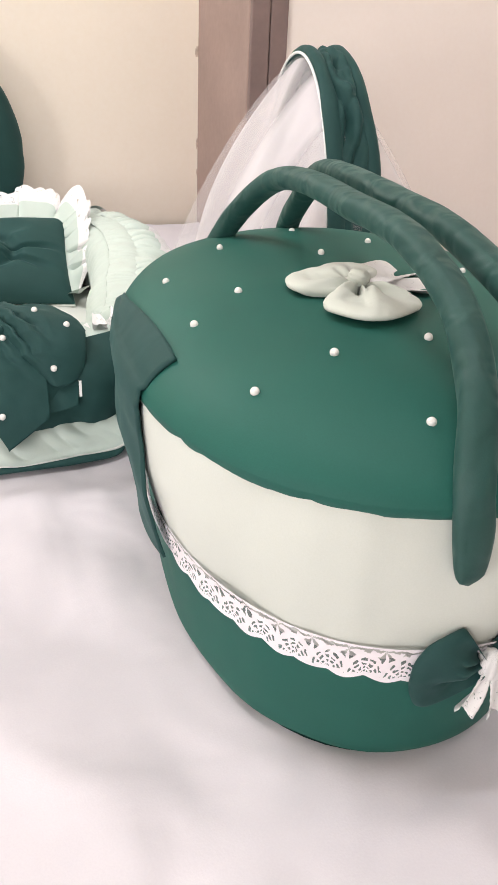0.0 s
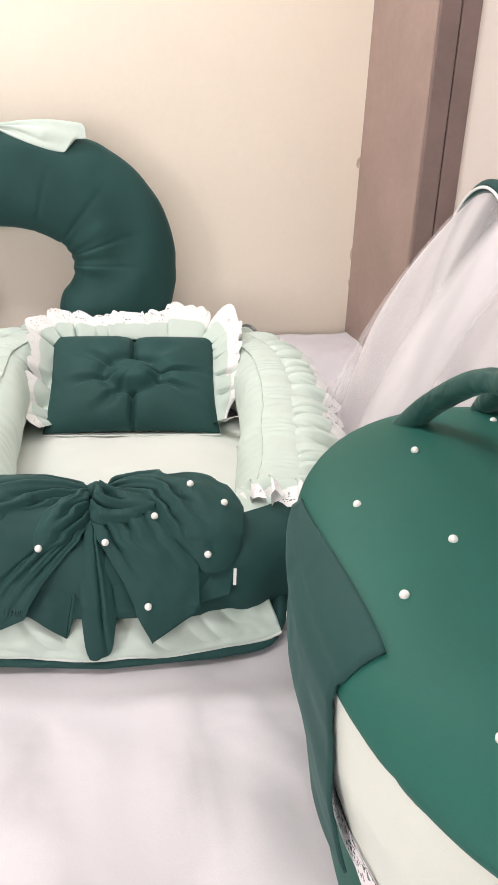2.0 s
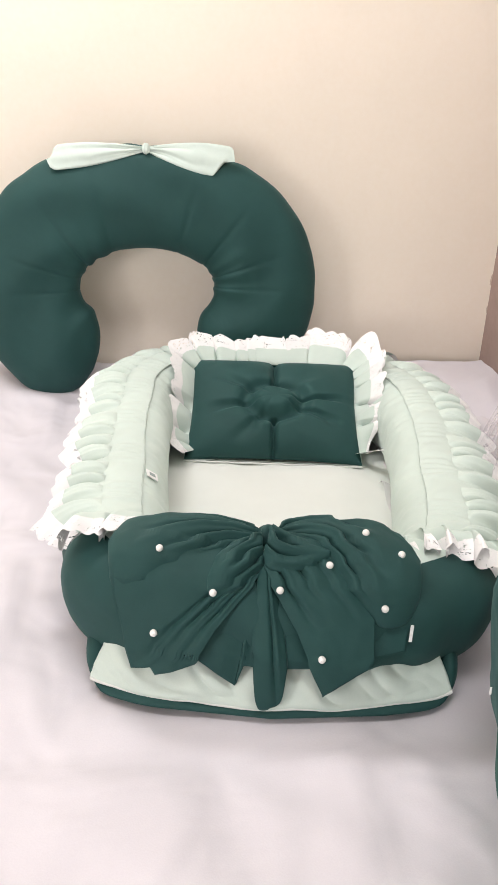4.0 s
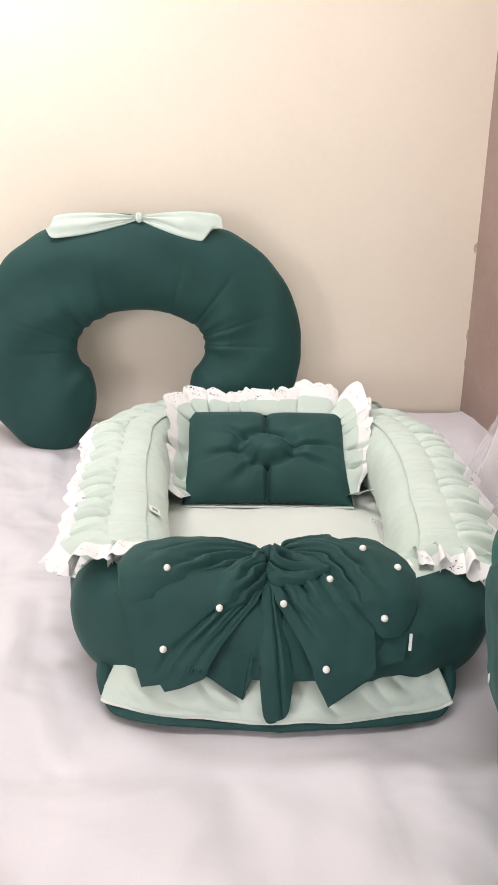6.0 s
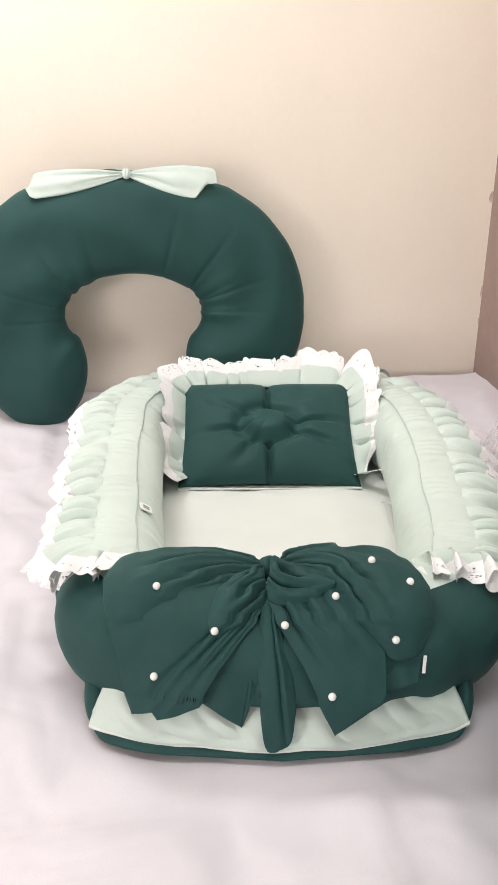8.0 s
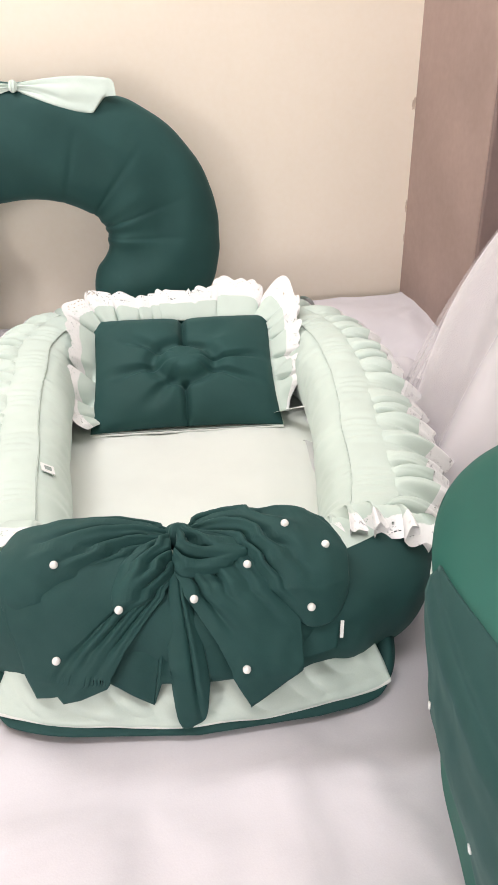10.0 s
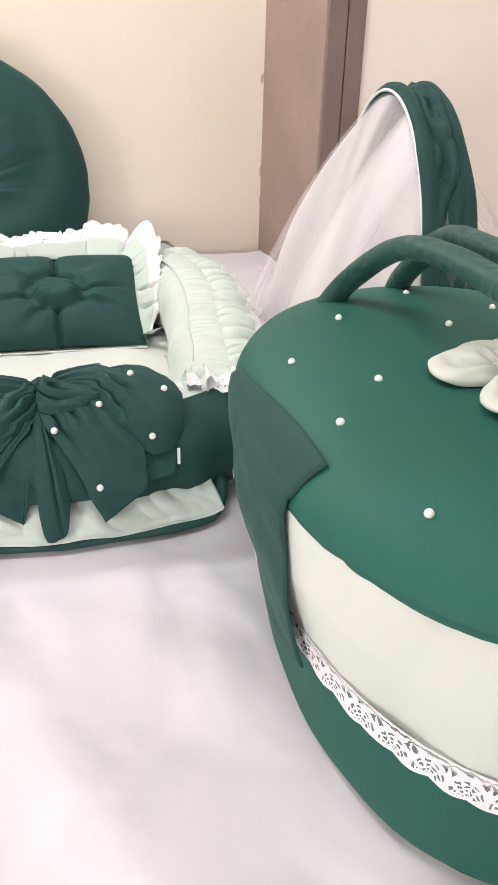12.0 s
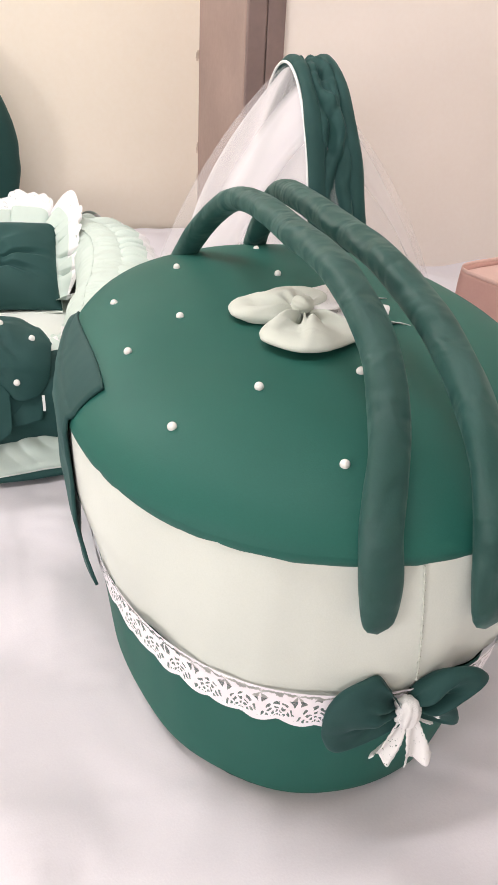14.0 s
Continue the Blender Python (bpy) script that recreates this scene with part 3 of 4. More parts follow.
# ---- net canopy behind the basket ----
def build_canopy():
    tent = thing("net_canopy", pose(0.555, 1.10, GROUND), "white tulle net canopy on a padded green hoop", "net canopy")
    HALF, TOP = 0.185, 0.388 - GROUND

    def arch(s, grow=0.0):
        """The hoop, s from 0 at the front foot to 1 at the back foot."""
        a = math.pi * s
        y = -math.cos(a) * (HALF + grow)
        return Vector((-0.022 - 0.026 * math.cos(a), y, (TOP + grow) * math.sin(a) ** 0.72))

    def hoop_way(v):
        p, q = arch(lerp(0.012, 0.988, v)), arch(min(1.0, lerp(0.012, 0.988, v) + 0.004))
        d = (q - p).normalized()
        return p, Vector((1, 0, 0)).cross(d).normalized()

    def breadth(v):
        return lerp(0.066, 0.046, math.sin(math.pi * v))

    def band(u, v):
        p, nor = hoop_way(v)
        wave = 0.0045 * math.sin(u * 14 + 3 * math.sin(v * 17) + 1.5 * math.sin(v * 41)) + 0.011 * wob(v * 9, u * 2.6, 0, 1.6, 1.0) + 0.006 * wob(v * 26, u * 4, 0, 1.6, 4.0)
        dip = -0.005 * math.sin(math.pi * u) + wave * math.sin(math.pi * u)
        return p + Vector((breadth(v) * u, 0, 0)) + nor * (-dip)
    sheet("gathered_band", band, 24, 260, GREEN, tent, "gathered dark green band between the hoop rolls", thick=0.004)
    for place in (0.0, 1.0):
        def tube(u, v, place=place):
            p, nor = hoop_way(v)
            a = 2 * math.pi * u
            ripple = 1 + 0.22 * wob(p.x + place, p.y, p.z, 16, 3.0) + 0.10 * math.sin(2 * a + 9 * v)
            return p + Vector((breadth(v) * place + 0.0115 * math.cos(a) * ripple, 0, 0)) + nor * 0.0105 * math.sin(a) * ripple
        sheet("padded_hoop", tube, 14, 150, GREEN, tent, "dark green padded hoop", closed=True)

    def rim(u, v):
        p = arch(lerp(0.01, 0.99, v))
        a = 2 * math.pi * u
        return p + Vector((-0.0125 + 0.0020 * math.cos(a), 0, 0.0020 * math.sin(a)))
    sheet("rim_tape", rim, 8, 120, TAG, tent, "white tape along the hoop's edge", closed=True)

    def side_net(direction, reach, seed, folds, depth):
        def at(u, v):
            top = arch(lerp(0.01, 0.99, u))
            a = math.pi * u
            foot = Vector((top.x + direction * reach * (math.sin(a) ** 0.8), -math.cos(a) * (HALF + 0.05), 0.004))
            e = v ** 1.25
            across = 1 - (1 - e) ** 1.35
            down = e ** 1.25
            p = Vector((lerp(top.x, foot.x, across), lerp(top.y, foot.y, across), lerp(top.z, foot.z, down)))
            wave = math.sin(folds * math.pi * u + seed + 1.3 * math.sin(5 * u + seed)) + 0.5 * math.sin(folds * 2.3 * math.pi * u + seed * 2)
            push = depth * wave * smooth_step(0.02, 0.7, v)
            p += Vector((direction * push * math.sin(a), -push * math.cos(a), 0.0))
            return p
        return at

    sheet("net_side", side_net(-1, 0.215, 0.6, 5, 0.011), 190, 60, NET, tent, "white tulle gathered into soft folds", size=(0.8, 0.45))
    sheet("net_side", side_net(-1, 0.135, 2.9, 6, 0.024), 190, 60, NET_FOLDED, tent, "white tulle gathered into soft folds", size=(0.9, 0.45))
    sheet("net_side", side_net(1, 0.270, 1.7, 9, 0.008), 150, 50, NET_SHEER, tent, "sheer white tulle", size=(0.8, 0.5))

    def skirt(u, v):
        a = math.pi * lerp(-0.05, 1.0, u)
        r = lerp(0.0, 0.115, v)
        x = -0.02 - (0.20 + r) * math.sin(a) ** 0.85 if math.sin(a) > 0 else -0.02
        y = -math.cos(a) * (HALF + 0.05 + r)
        z = 0.006 + 0.03 * (1 - v) + 0.022 * abs(wob(x, y, 0, 13, 9.0)) * 2.4 + 0.007 * math.sin(u * 46 + 5 * v) * (1 - 0.5 * v)
        return Vector((x, y, max(0.004, z)))
    sheet("net_hem", skirt, 160, 26, NET_DENSE, tent, "crumpled white tulle lying on the sheet", size=(0.9, 0.1))
    return tent


build_canopy()


# ---- baby nest ----
NEST = pose(0.010, 0.765, 0.0, 0, 0, -7.5)


def nest_path(s):
    """Centre line of the padded rim in the nest's own plan, s round the loop from the middle of the foot end."""
    pts = ((0.0, 0.080), (-0.100, 0.084), (-0.152, 0.112), (-0.168, 0.17), (-0.177, 0.27), (-0.188, 0.38), (-0.196, 0.50), (-0.196, 0.60), (-0.160, 0.685), (-0.08, 0.715), (0.0, 0.72),
           (0.08, 0.715), (0.170, 0.685), (0.212, 0.60), (0.219, 0.50), (0.212, 0.38), (0.198, 0.27), (0.187, 0.17), (0.166, 0.114), (0.100, 0.084))
    n = len(pts)
    f = (s % 1.0) * n
    i, t = int(f), f - int(f)
    p0, p1, p2, p3 = (Vector((*pts[(i + k) % n], 0)) for k in (-1, 0, 1, 2))
    return 0.5 * (2 * p1 + (p2 - p0) * t + (2 * p0 - 5 * p1 + 4 * p2 - p3) * t * t + (3 * p1 - p0 - 3 * p2 + p3) * t ** 3)


def nest_frame(s):
    p, q = nest_path(s), nest_path(s + 0.002)
    d = (q - p).normalized()
    return p, Vector((d.y, -d.x, 0)) * -1.0  # outward


def rim_height(s):
    front = math.exp(-((min(s, 1 - s)) / 0.13) ** 2)
    return lerp(0.052, 0.048, front), lerp(0.052, 0.064, front)


def rim_point(s, angle, puff=1.0):
    """Point on the padded rim: angle 0 faces out, 90 up, 180 in."""
    p, out = nest_frame(s)
    h, w = rim_height(s)
    a = radians(angle)
    c, sn = signed_pow(math.cos(a), 0.9), signed_pow(math.sin(a), 0.9)
    base = 0.060
    q = p + out * (w * c * puff)
    crease = 0.0022 * math.sin(s * 150 + 2 * math.sin(s * 40)) * max(0.0, math.cos(a)) + 0.003 * wob(q.x, q.y, sn * 0.1, 14, 3.0)
    return Vector((q.x, q.y, base + ((h if sn > 0 else 0.074) * sn) * puff)) + out * crease


OUT_SIGN = 1.0 if (nest_frame(0.0)[1].y < 0) else -1.0
if OUT_SIGN < 0:
    old_frame = nest_frame

    def nest_frame(s):
        p, out = old_frame(s)
        return p, -out


def build_nest():
    nest = thing("baby_nest", NEST, "green and mint baby nest with lace ruffles and pearl bow", "baby nest")

    def inner_at(u, v):
        """Cotton drawn into uneven gathers that run across the padded rim."""
        angle = lerp(78, 262, v)
        lie = u * 520 + 2.4 * math.sin(u * 61) + 1.1 * math.sin(u * 173 + v * 5)
        gather = math.sin(lie) + 0.6 * math.sin(lie * 0.43 + 1.7 + v * 2)
        strength = (0.45 + 0.55 * wob(u * 3, v * 0.6, 0, 9, 6.0)) * smooth_step(0.0, 0.08, v)
        return rim_point(u, angle, 1.001 + 0.024 * gather * max(0.1, strength) * smooth_step(205, 150, angle))

    sheet("outer_cover", lambda u, v: rim_point(u, lerp(-75, 78, v)), 220, 26, GREEN, nest, "dark green satin outer cover", closed=True)
    sheet("inner_cover", inner_at, 900, 30, MINT, nest, "pale mint cotton inside of the padded rim", closed=True)

    def base_at(u, v):
        x, y = oval(2 * math.pi * u, 0.186, 0.371, 13.0)
        front = smooth_step(0.0, -0.36, y)
        x *= lerp(1.14, 1.0, smooth_step(0.3, -0.36, y))
        a = radians(lerp(-90, 90, v))
        high = lerp(0.0085, 0.026, max(smooth_step(0.86, 1.0, abs(x) / 0.184), smooth_step(-0.36, -0.30, y)))
        k = 1 - 0.016 * (1 - math.cos(a)) / 0.172
        return Vector((x * k, 0.354 + y * k + (0.011 + 0.024 * (x / 0.17) ** 2) * front, GROUND + high + (high - 0.0006) * math.sin(a) + 0.0012 * wob(x, y, 0, 30)))
    sheet("base_edge", base_at, 260, 10, GREEN, nest, "thin dark green padded base edge", closed=True)

    def mattress_at(u, v):
        p, out = nest_frame(u)
        c = Vector((0.008, 0.38, 0))
        q = lerp(p, c, v)
        return Vector((q.x, q.y, -0.002 + 0.004 * (1 - (1 - v) ** 2) + 0.003 * wob(q.x, q.y, 0, 9, 1.0) + 0.0022 * (1 - 2 * abs(wob(q.x + 0.5 * q.y, q.y * 0.4 - 0.3 * q.x, 0, 13, 4.4)))))
    sheet("mattress", mattress_at, 160, 40, MINT_PALE, nest, "flat white-mint padded mattress", closed=True)

    def panel_at(u, v):
        edge = 1 - abs(2 * u - 1) ** 10
        x = lerp(-0.173, 0.171, u) * lerp(1.0, 0.86, v ** 1.4) * (1 - 0.012 * math.sin(math.pi * v))
        z = lerp(-0.0045 + 0.0012 * math.sin(u * 25) + 0.004 * abs(2 * u - 1) ** 14, 0.048, v)
        bulge = 0.010 * math.sin(math.pi * min(1, v * 1.15)) ** 0.7 * edge
        tuck = 0.0055 * wob(x, z * 0.5, 0, 34, 5.0) + 0.0045 * (1 - 2 * abs(wob(x + 0.9 * z, z * 0.7, 0, 40, 1.4)))
        y = 0.002 - bulge + 0.040 * v ** 1.2 + tuck * smooth_step(0.0, 0.15, v) + 0.95 * x * x
        return Vector((x, y, z + 0.0015 * wob(x, 0, 0, 40, 2.0)))
    foot = sheet("foot_panel", panel_at, 150, 34, MINT, nest, "pale mint cotton panel below the bow", thick=0.004)

    def cord_at(u, v):
        q, a = panel_at(v, 0.0), 2 * math.pi * u
        return q + Vector((0, -0.001 + 0.0022 * math.cos(a), 0.0022 * math.sin(a)))
    sheet("piping", cord_at, 8, 150, MINT_PALE, foot, "pale corded lower edge", closed=True)

    # ruffle along the rim, gathered at its seam and edged with lace
    def ruffle(s0, s1, pleats, seed, reach, amp, ends=(0.0, 0.0)):
        """Rolling pleats that stand open at the hem; ends lift the strip over the crest."""
        def at(u, v, extra=0.0):
            s = lerp(s0, s1, u)
            p, out = nest_frame(s)
            turn = pleats * u + 0.22 * math.sin(pleats * 1.7 * u + seed) + 0.12 * math.sin(pleats * 3.1 * u) + seed
            lie = 2 * math.pi * turn
            size = 0.95 + 0.7 * wob(turn * 0.5, seed, 0.3, 0.77, seed)
            rise = signed_pow(math.sin(lie), 0.8) + 0.22 * math.sin(2.7 * lie + seed) + 0.10 * math.sin(6.3 * lie)
            over = ends[0] * smooth_step(0.13, 0.0, u) + ends[1] * smooth_step(0.87, 1.0, u)
            q = rim_point(s, 76 + over, 1.05)
            along = Vector((-out.y, out.x, 0))
            far = reach * (0.95 + 0.35 * wob(turn * 0.6, 0, seed, 1.1, 2.0)) * (1 + 0.10 * rise)
            fall = lerp(0.16, -0.50, v)
            k = v ** 0.6
            return q + out * (far * v + extra) + Vector((0, 0, far * v * fall + amp * size * rise * k)) + along * (0.25 * amp * size * math.cos(lie + 0.5) * k)
        return at

    # gathered band between the crest and the ruffle's seam
    for s0, s1, pleats, seed in ((0.118, 0.405, 18, 0.3), (0.600, 0.898, 18, 1.1), (0.405, 0.600, 10, 2.2)):
        def band_at(u, v, s0=s0, s1=s1, seed=seed):
            s = lerp(s0, s1, u)
            tuck = 0.0016 * math.sin(u * 190 + 4 * math.sin(u * 37 + seed)) * math.sin(math.pi * v) + 0.001 * math.sin(u * 90 + 5 * v)
            return rim_point(s, lerp(113, 74, v), 1.048 + tuck * 13)
        sheet("gathered_band", band_at, 260, 10, MINT, nest, "finely gathered mint band")
        at = ruffle(s0, s1, pleats, seed, 0.058, 0.0125, (20, 0) if seed == 0.3 else (0, 25) if seed == 1.1 else (0, 0))
        gather = sheet("ruffle", lambda u, v, at=at: at(u, v * 0.74), int(pleats * 30), 16, MINT, nest, "gathered mint ruffle")

        def lace_at(u, v, at=at, pleats=pleats):
            return at(u, lerp(0.73, 1.0 + 0.07 * abs(math.sin(u * pleats * 8)), v), 0.0008)
        sheet("lace_edge", lace_at, int(pleats * 44), 5, LACE_DENSE, gather, "white lace edging", size=(0.5, 0.014))
    # the ruffle's ends, carried over the crest towards the foot
    for s, way, seed, pleats in ((0.132, -1, 0.4, 2.6), (0.878, 1, 1.3, 4.0)):
        def end_at(u, v, s=s, way=way, seed=seed, pleats=pleats):
            q = rim_point(s, lerp(150, 58, u), 1.05)
            p, out = nest_frame(s)
            along = Vector((-out.y, out.x, 0)) * OUT_SIGN
            toward = Vector((0, -1, 0)) * 0.9 + out * 0.12
            wave = math.sin(2 * math.pi * pleats * u + seed) + 0.4 * math.sin(4.4 * math.pi * pleats * u + 2 * seed)
            up = lerp(0.50, 0.12, v)
            return q + toward.normalized() * 0.050 * v * (1 + 0.12 * wave) + Vector((0, 0, 0.050 * v * up + 0.0120 * wave * v + 0.006 * math.sin(math.pi * v))) + Vector((0.012 * math.cos(2 * math.pi * pleats * u + seed) * v, 0, 0))
        piece = sheet("ruffle_end", lambda u, v, end_at=end_at: end_at(u, v * 0.68), 90, 14, MINT, nest, "mint ruffle end folded over the rim")
        sheet("lace_edge", lambda u, v, end_at=end_at: end_at(u, lerp(0.66, 1.0 + 0.06 * abs(math.sin(u * 60)), v)), 120, 6, LACE_DENSE, piece, "white lace edging", size=(0.16, 0.016))

    # seam along the crest of each side
    for s0, s1 in ((0.12, 0.40), (0.60, 0.885)):
        def seam(u, v, s0=s0, s1=s1):
            q = rim_point(lerp(s0, s1, v), 114, 1.04)
            a = 2 * math.pi * u
            return q + Vector((0.0007 * math.cos(a), 0, 0.0007 * math.sin(a)))
        sheet("crest_seam", seam, 6, 90, MINT, nest, closed=True)

    # woven label on the rim
    tag = new("label_tag")
    tag.parent = nest
    place = rim_point(0.190, 126, 1.055)
    p, out = nest_frame(0.190)
    face = (Vector((0, 0, 0.80)) - out * 0.6).normalized()
    run = Vector((out.y, -out.x, 0)).normalized()
    turned = Matrix((run, -face, run.cross(-face))).transposed().to_4x4()
    tag.matrix_basis = Matrix.Translation(place) @ turned @ pose(0, 0, 0, 0, 80, 0)
    block("tag_cloth", -0.0075, 0.0075, -0.0006, 0.0006, -0.007, 0.007, TAG, tag, label="white woven label")
    block("tag_print", -0.0040, 0.0040, -0.0011, -0.0007, -0.003, 0.003, TAG_MARK, tag, label="grey print on label")
    tagged(tag, "small white sewn-in fabric label")
    build_big_bow(nest)
    return nest


def bow_map(cx, cy):
    """Bow plan: cx, cy in steps across and down its face, to metres across and up."""
    return -0.109 + (cx - 282) * 0.000339, 0.125 - (cy - 192) * 0.0002636


def bow_skin(x, h, lift):
    """The foot end's face: h runs up it and over the crest; lift stands off it."""
    points = ((0.0, 0.006, -0.016), (0.02, 0.006, 0.002), (0.032, 0.007, 0.016), (0.053, 0.012, 0.046), (0.066, 0.022, 0.064), (0.09, 0.037, 0.088), (0.104, 0.045, 0.100),
              (0.115, 0.058, 0.109), (0.125, 0.072, 0.114), (0.14, 0.098, 0.115), (0.17, 0.13, 0.109))
    h = min(max(h, 0.0), 0.17)
    for (h0, y0, z0), (h1, y1, z1) in zip(points, points[1:]):
        if h <= h1:
            t = (h - h0) / (h1 - h0)
            y, z = lerp(y0, y1, t), lerp(z0, z1, t)
            ny, nz = -(z1 - z0), (y1 - y0)
            n = math.hypot(ny, nz)
            curl = 0.3 * x * x + 3.2 * max(0.0, -x - 0.06) ** 2 * smooth_step(0.09, 0.03, h)
            return Vector((x, y + curl + lift * ny / n, z + lift * nz / n))
    return Vector((x, 0.13, 0.109))


def edge_at(points, t, sharp=False):
    if sharp:
        f = min(max(t, 0.0), 1.0) * (len(points) - 1)
        i = min(int(f), len(points) - 2)
        return lerp(points[i][0], points[i + 1][0], f - i), lerp(points[i][1], points[i + 1][1], f - i)
    p = spline([(x, y, 0) for x, y in points], t)
    return p.x, p.y


def creases(across, along, lines):
    """Sharp valleys that leave the gathers; each line: where it starts and ends across, how far it reaches, its width and depth."""
    total = 0.0
    for start, stop, reach, width, deep in lines:
        gap = (across - lerp(start, stop, along)) / (width * (0.55 + along))
        total -= deep * (math.exp(-gap * gap) - 0.45 * math.exp(-(gap - 1.7) ** 2)) * smooth_step(reach, reach * 0.3, along)
    return total


def build_big_bow(nest):
    bow = new("bow")
    bow.parent = nest
    tagged(bow, "large draped dark green bow sewn with pearls")
    shells = []

    def patch(name, first, second, lift, label, n=(64, 48), sharp=False):
        """A cloth piece between two edges of the bow's plan; lift(u, v) stands it off the nest."""
        def at(u, v):
            (ax, ay), (bx, by) = edge_at(first, u), edge_at(second, u, sharp)
            x, h = bow_map(lerp(ax, bx, v), lerp(ay, by, v))
            return bow_skin(x, h, lift(u, v) + 0.0012 * wob(x, h, 0, 70, len(shells)))
        shells.append(sheet(name, at, n[0], n[1], GREEN, bow, label, thick=0.0020))

    # under tails, then the wide tail whose hem falls in points
    patch("under_tail", ((556, 210), (562, 230), (568, 250)), ((388, 476), (500, 544), (521, 489), (566, 490)),
          lambda u, v: 0.0005 + 0.001 * v + creases(u, v, ((0.35, 0.30, 1.2, 0.06, 0.003), (0.72, 0.76, 1.2, 0.06, 0.003))), "green under tail with pointed hem", (72, 44), True)
    patch("wide_tail", ((548, 150), (550, 170), (553, 190), (556, 205), (560, 222), (564, 240)),
          ((150, 190), (166, 330), (205, 500), (215, 534), (270, 510), (283, 529), (338, 505), (392, 479)),
          lambda u, v: 0.006 + 0.004 * v + 0.005 * math.sin(math.pi * v) + creases(u, v, ((0.30, 0.42, 1.3, 0.05, 0.0035), (0.52, 0.62, 0.9, 0.05, 0.0040), (0.80, 0.84, 1.1, 0.04, 0.0030))),
          "pleated green tail with pointed hem", (120, 56), True)
    patch("side_tail", ((600, 230), (630, 222), (680, 215), (740, 210)), ((637, 490), (700, 490), (860, 464), (952, 449), (966, 380), (992, 230)),
          lambda u, v: 0.003 + 0.003 * math.sin(math.pi * v) + creases(u, v, ((0.25, 0.25, 1.3, 0.06, 0.003),)), "green tail behind the front fold", (70, 44), True)
    patch("centre_tail", ((556, 215), (570, 210), (590, 222)), ((541, 400), (558, 578), (600, 588), (622, 572), (636, 480)),
          lambda u, v: 0.005 + 0.008 * math.sin(math.pi * u) ** 0.6 * (0.6 + 0.4 * v) + creases(u, v, ((0.55, 0.62, 1.6, 0.07, 0.004),)), "narrow folded centre tail", (44, 60))
    patch("front_tail", ((566, 235), (585, 205), (640, 190), (745, 212)), ((734, 546), (800, 504), (864, 464), (862, 366)),
          lambda u, v: 0.013 + 0.004 * math.sin(math.pi * v) * math.sin(math.pi * u) + creases(u, v, ((0.30, 0.25, 0.7, 0.06, 0.005), (0.60, 0.52, 0.55, 0.06, 0.005), (0.82, 0.78, 0.9, 0.05, 0.003))),
          "square-cut green tail laid in front", (60, 56), True)
    # small tucked folds beside the knot
    patch("fold", ((552, 150), (500, 172), (446, 205), (416, 258)), ((566, 232), (530, 262), (480, 300), (424, 330)),
          lambda u, v: 0.009 + 0.015 * math.sin(math.pi * v) ** 0.8 * math.sin(math.pi * (0.25 + 0.65 * u)) + creases(v, u, ((0.25, 0.30, 0.85, 0.07, 0.008), (0.60, 0.50, 0.7, 0.07, 0.008), (0.82, 0.75, 0.9, 0.06, 0.006))),
          "tucked fold beside the knot", (52, 52))
    patch("fold", ((598, 140), (640, 150), (690, 165), (742, 200)), ((562, 222), (590, 246), (660, 244), (744, 216)),
          lambda u, v: 0.014 + 0.013 * math.sin(math.pi * v) ** 0.8 * (1 - 0.6 * u) + creases(v, u, ((0.22, 0.30, 0.9, 0.07, 0.008), (0.48, 0.42, 0.8, 0.06, 0.008), (0.75, 0.70, 0.9, 0.06, 0.007))),
          "tucked fold beside the knot", (52, 52))
    # the two wide loops
    patch("loop", ((552, 124), (490, 104), (420, 86), (300, 80), (200, 98), (155, 128), (134, 190)), ((552, 176), (480, 188), (400, 210), (310, 246), (245, 280), (192, 312), (158, 300)),
          lambda u, v: 0.004 + 0.020 * math.sin(math.pi * (0.06 + 0.88 * v)) ** 0.65 * math.sin(math.pi * (0.14 + 0.80 * u)) + creases(v, u, ((0.22, 0.12, 0.7, 0.05, 0.007), (0.45, 0.55, 0.8, 0.05, 0.009), (0.68, 0.85, 0.65, 0.05, 0.008), (0.88, 0.95, 0.5, 0.04, 0.006))),
          "wide gathered green loop", (110, 64))
    patch("loop", ((604, 124), (640, 90), (720, 70), (785, 77), (850, 64), (905, 78), (960, 138), (994, 205)), ((604, 172), (680, 192), (745, 220), (800, 285), (845, 345), (885, 388), (945, 378), (982, 320)),
          lambda u, v: 0.005 + 0.022 * math.sin(math.pi * (0.06 + 0.88 * v)) ** 0.65 * math.sin(math.pi * (0.14 + 0.76 * u)) + creases(v, u, ((0.25, 0.35, 0.75, 0.05, 0.009), (0.50, 0.62, 0.85, 0.05, 0.009), (0.72, 0.88, 0.7, 0.05, 0.008), (0.10, 0.05, 0.9, 0.04, 0.005), (0.30, 0.02, 1.4, 0.035, 0.004))),
          "wide gathered green loop", (110, 70))
    x, h = bow_map(580, 152)
    knot("knot", bow, GREEN, bow_skin(x, h, 0.010), pose(0, 0, 0, 36, 0, -4), 0.0125, 0.0120, 0.0115)
    x, h = bow_map(962, 405)
    spot = bow_skin(x, h, 0.012)
    block("tag_edge", spot.x - 0.0014, spot.x + 0.0014, spot.y - 0.001, spot.y, spot.z - 0.009, spot.z + 0.009, TAG, bow, label="narrow white tag on the bow's edge")

    # pearls rest on the uppermost layer
    trees = []
    for ob in shells:
        bm = bmesh.new()
        bm.from_mesh(ob.data)
        trees.append(BVHTree.FromBMesh(bm))
        bm.free()
    way = Vector((0, 0.85, -0.52)).normalized()
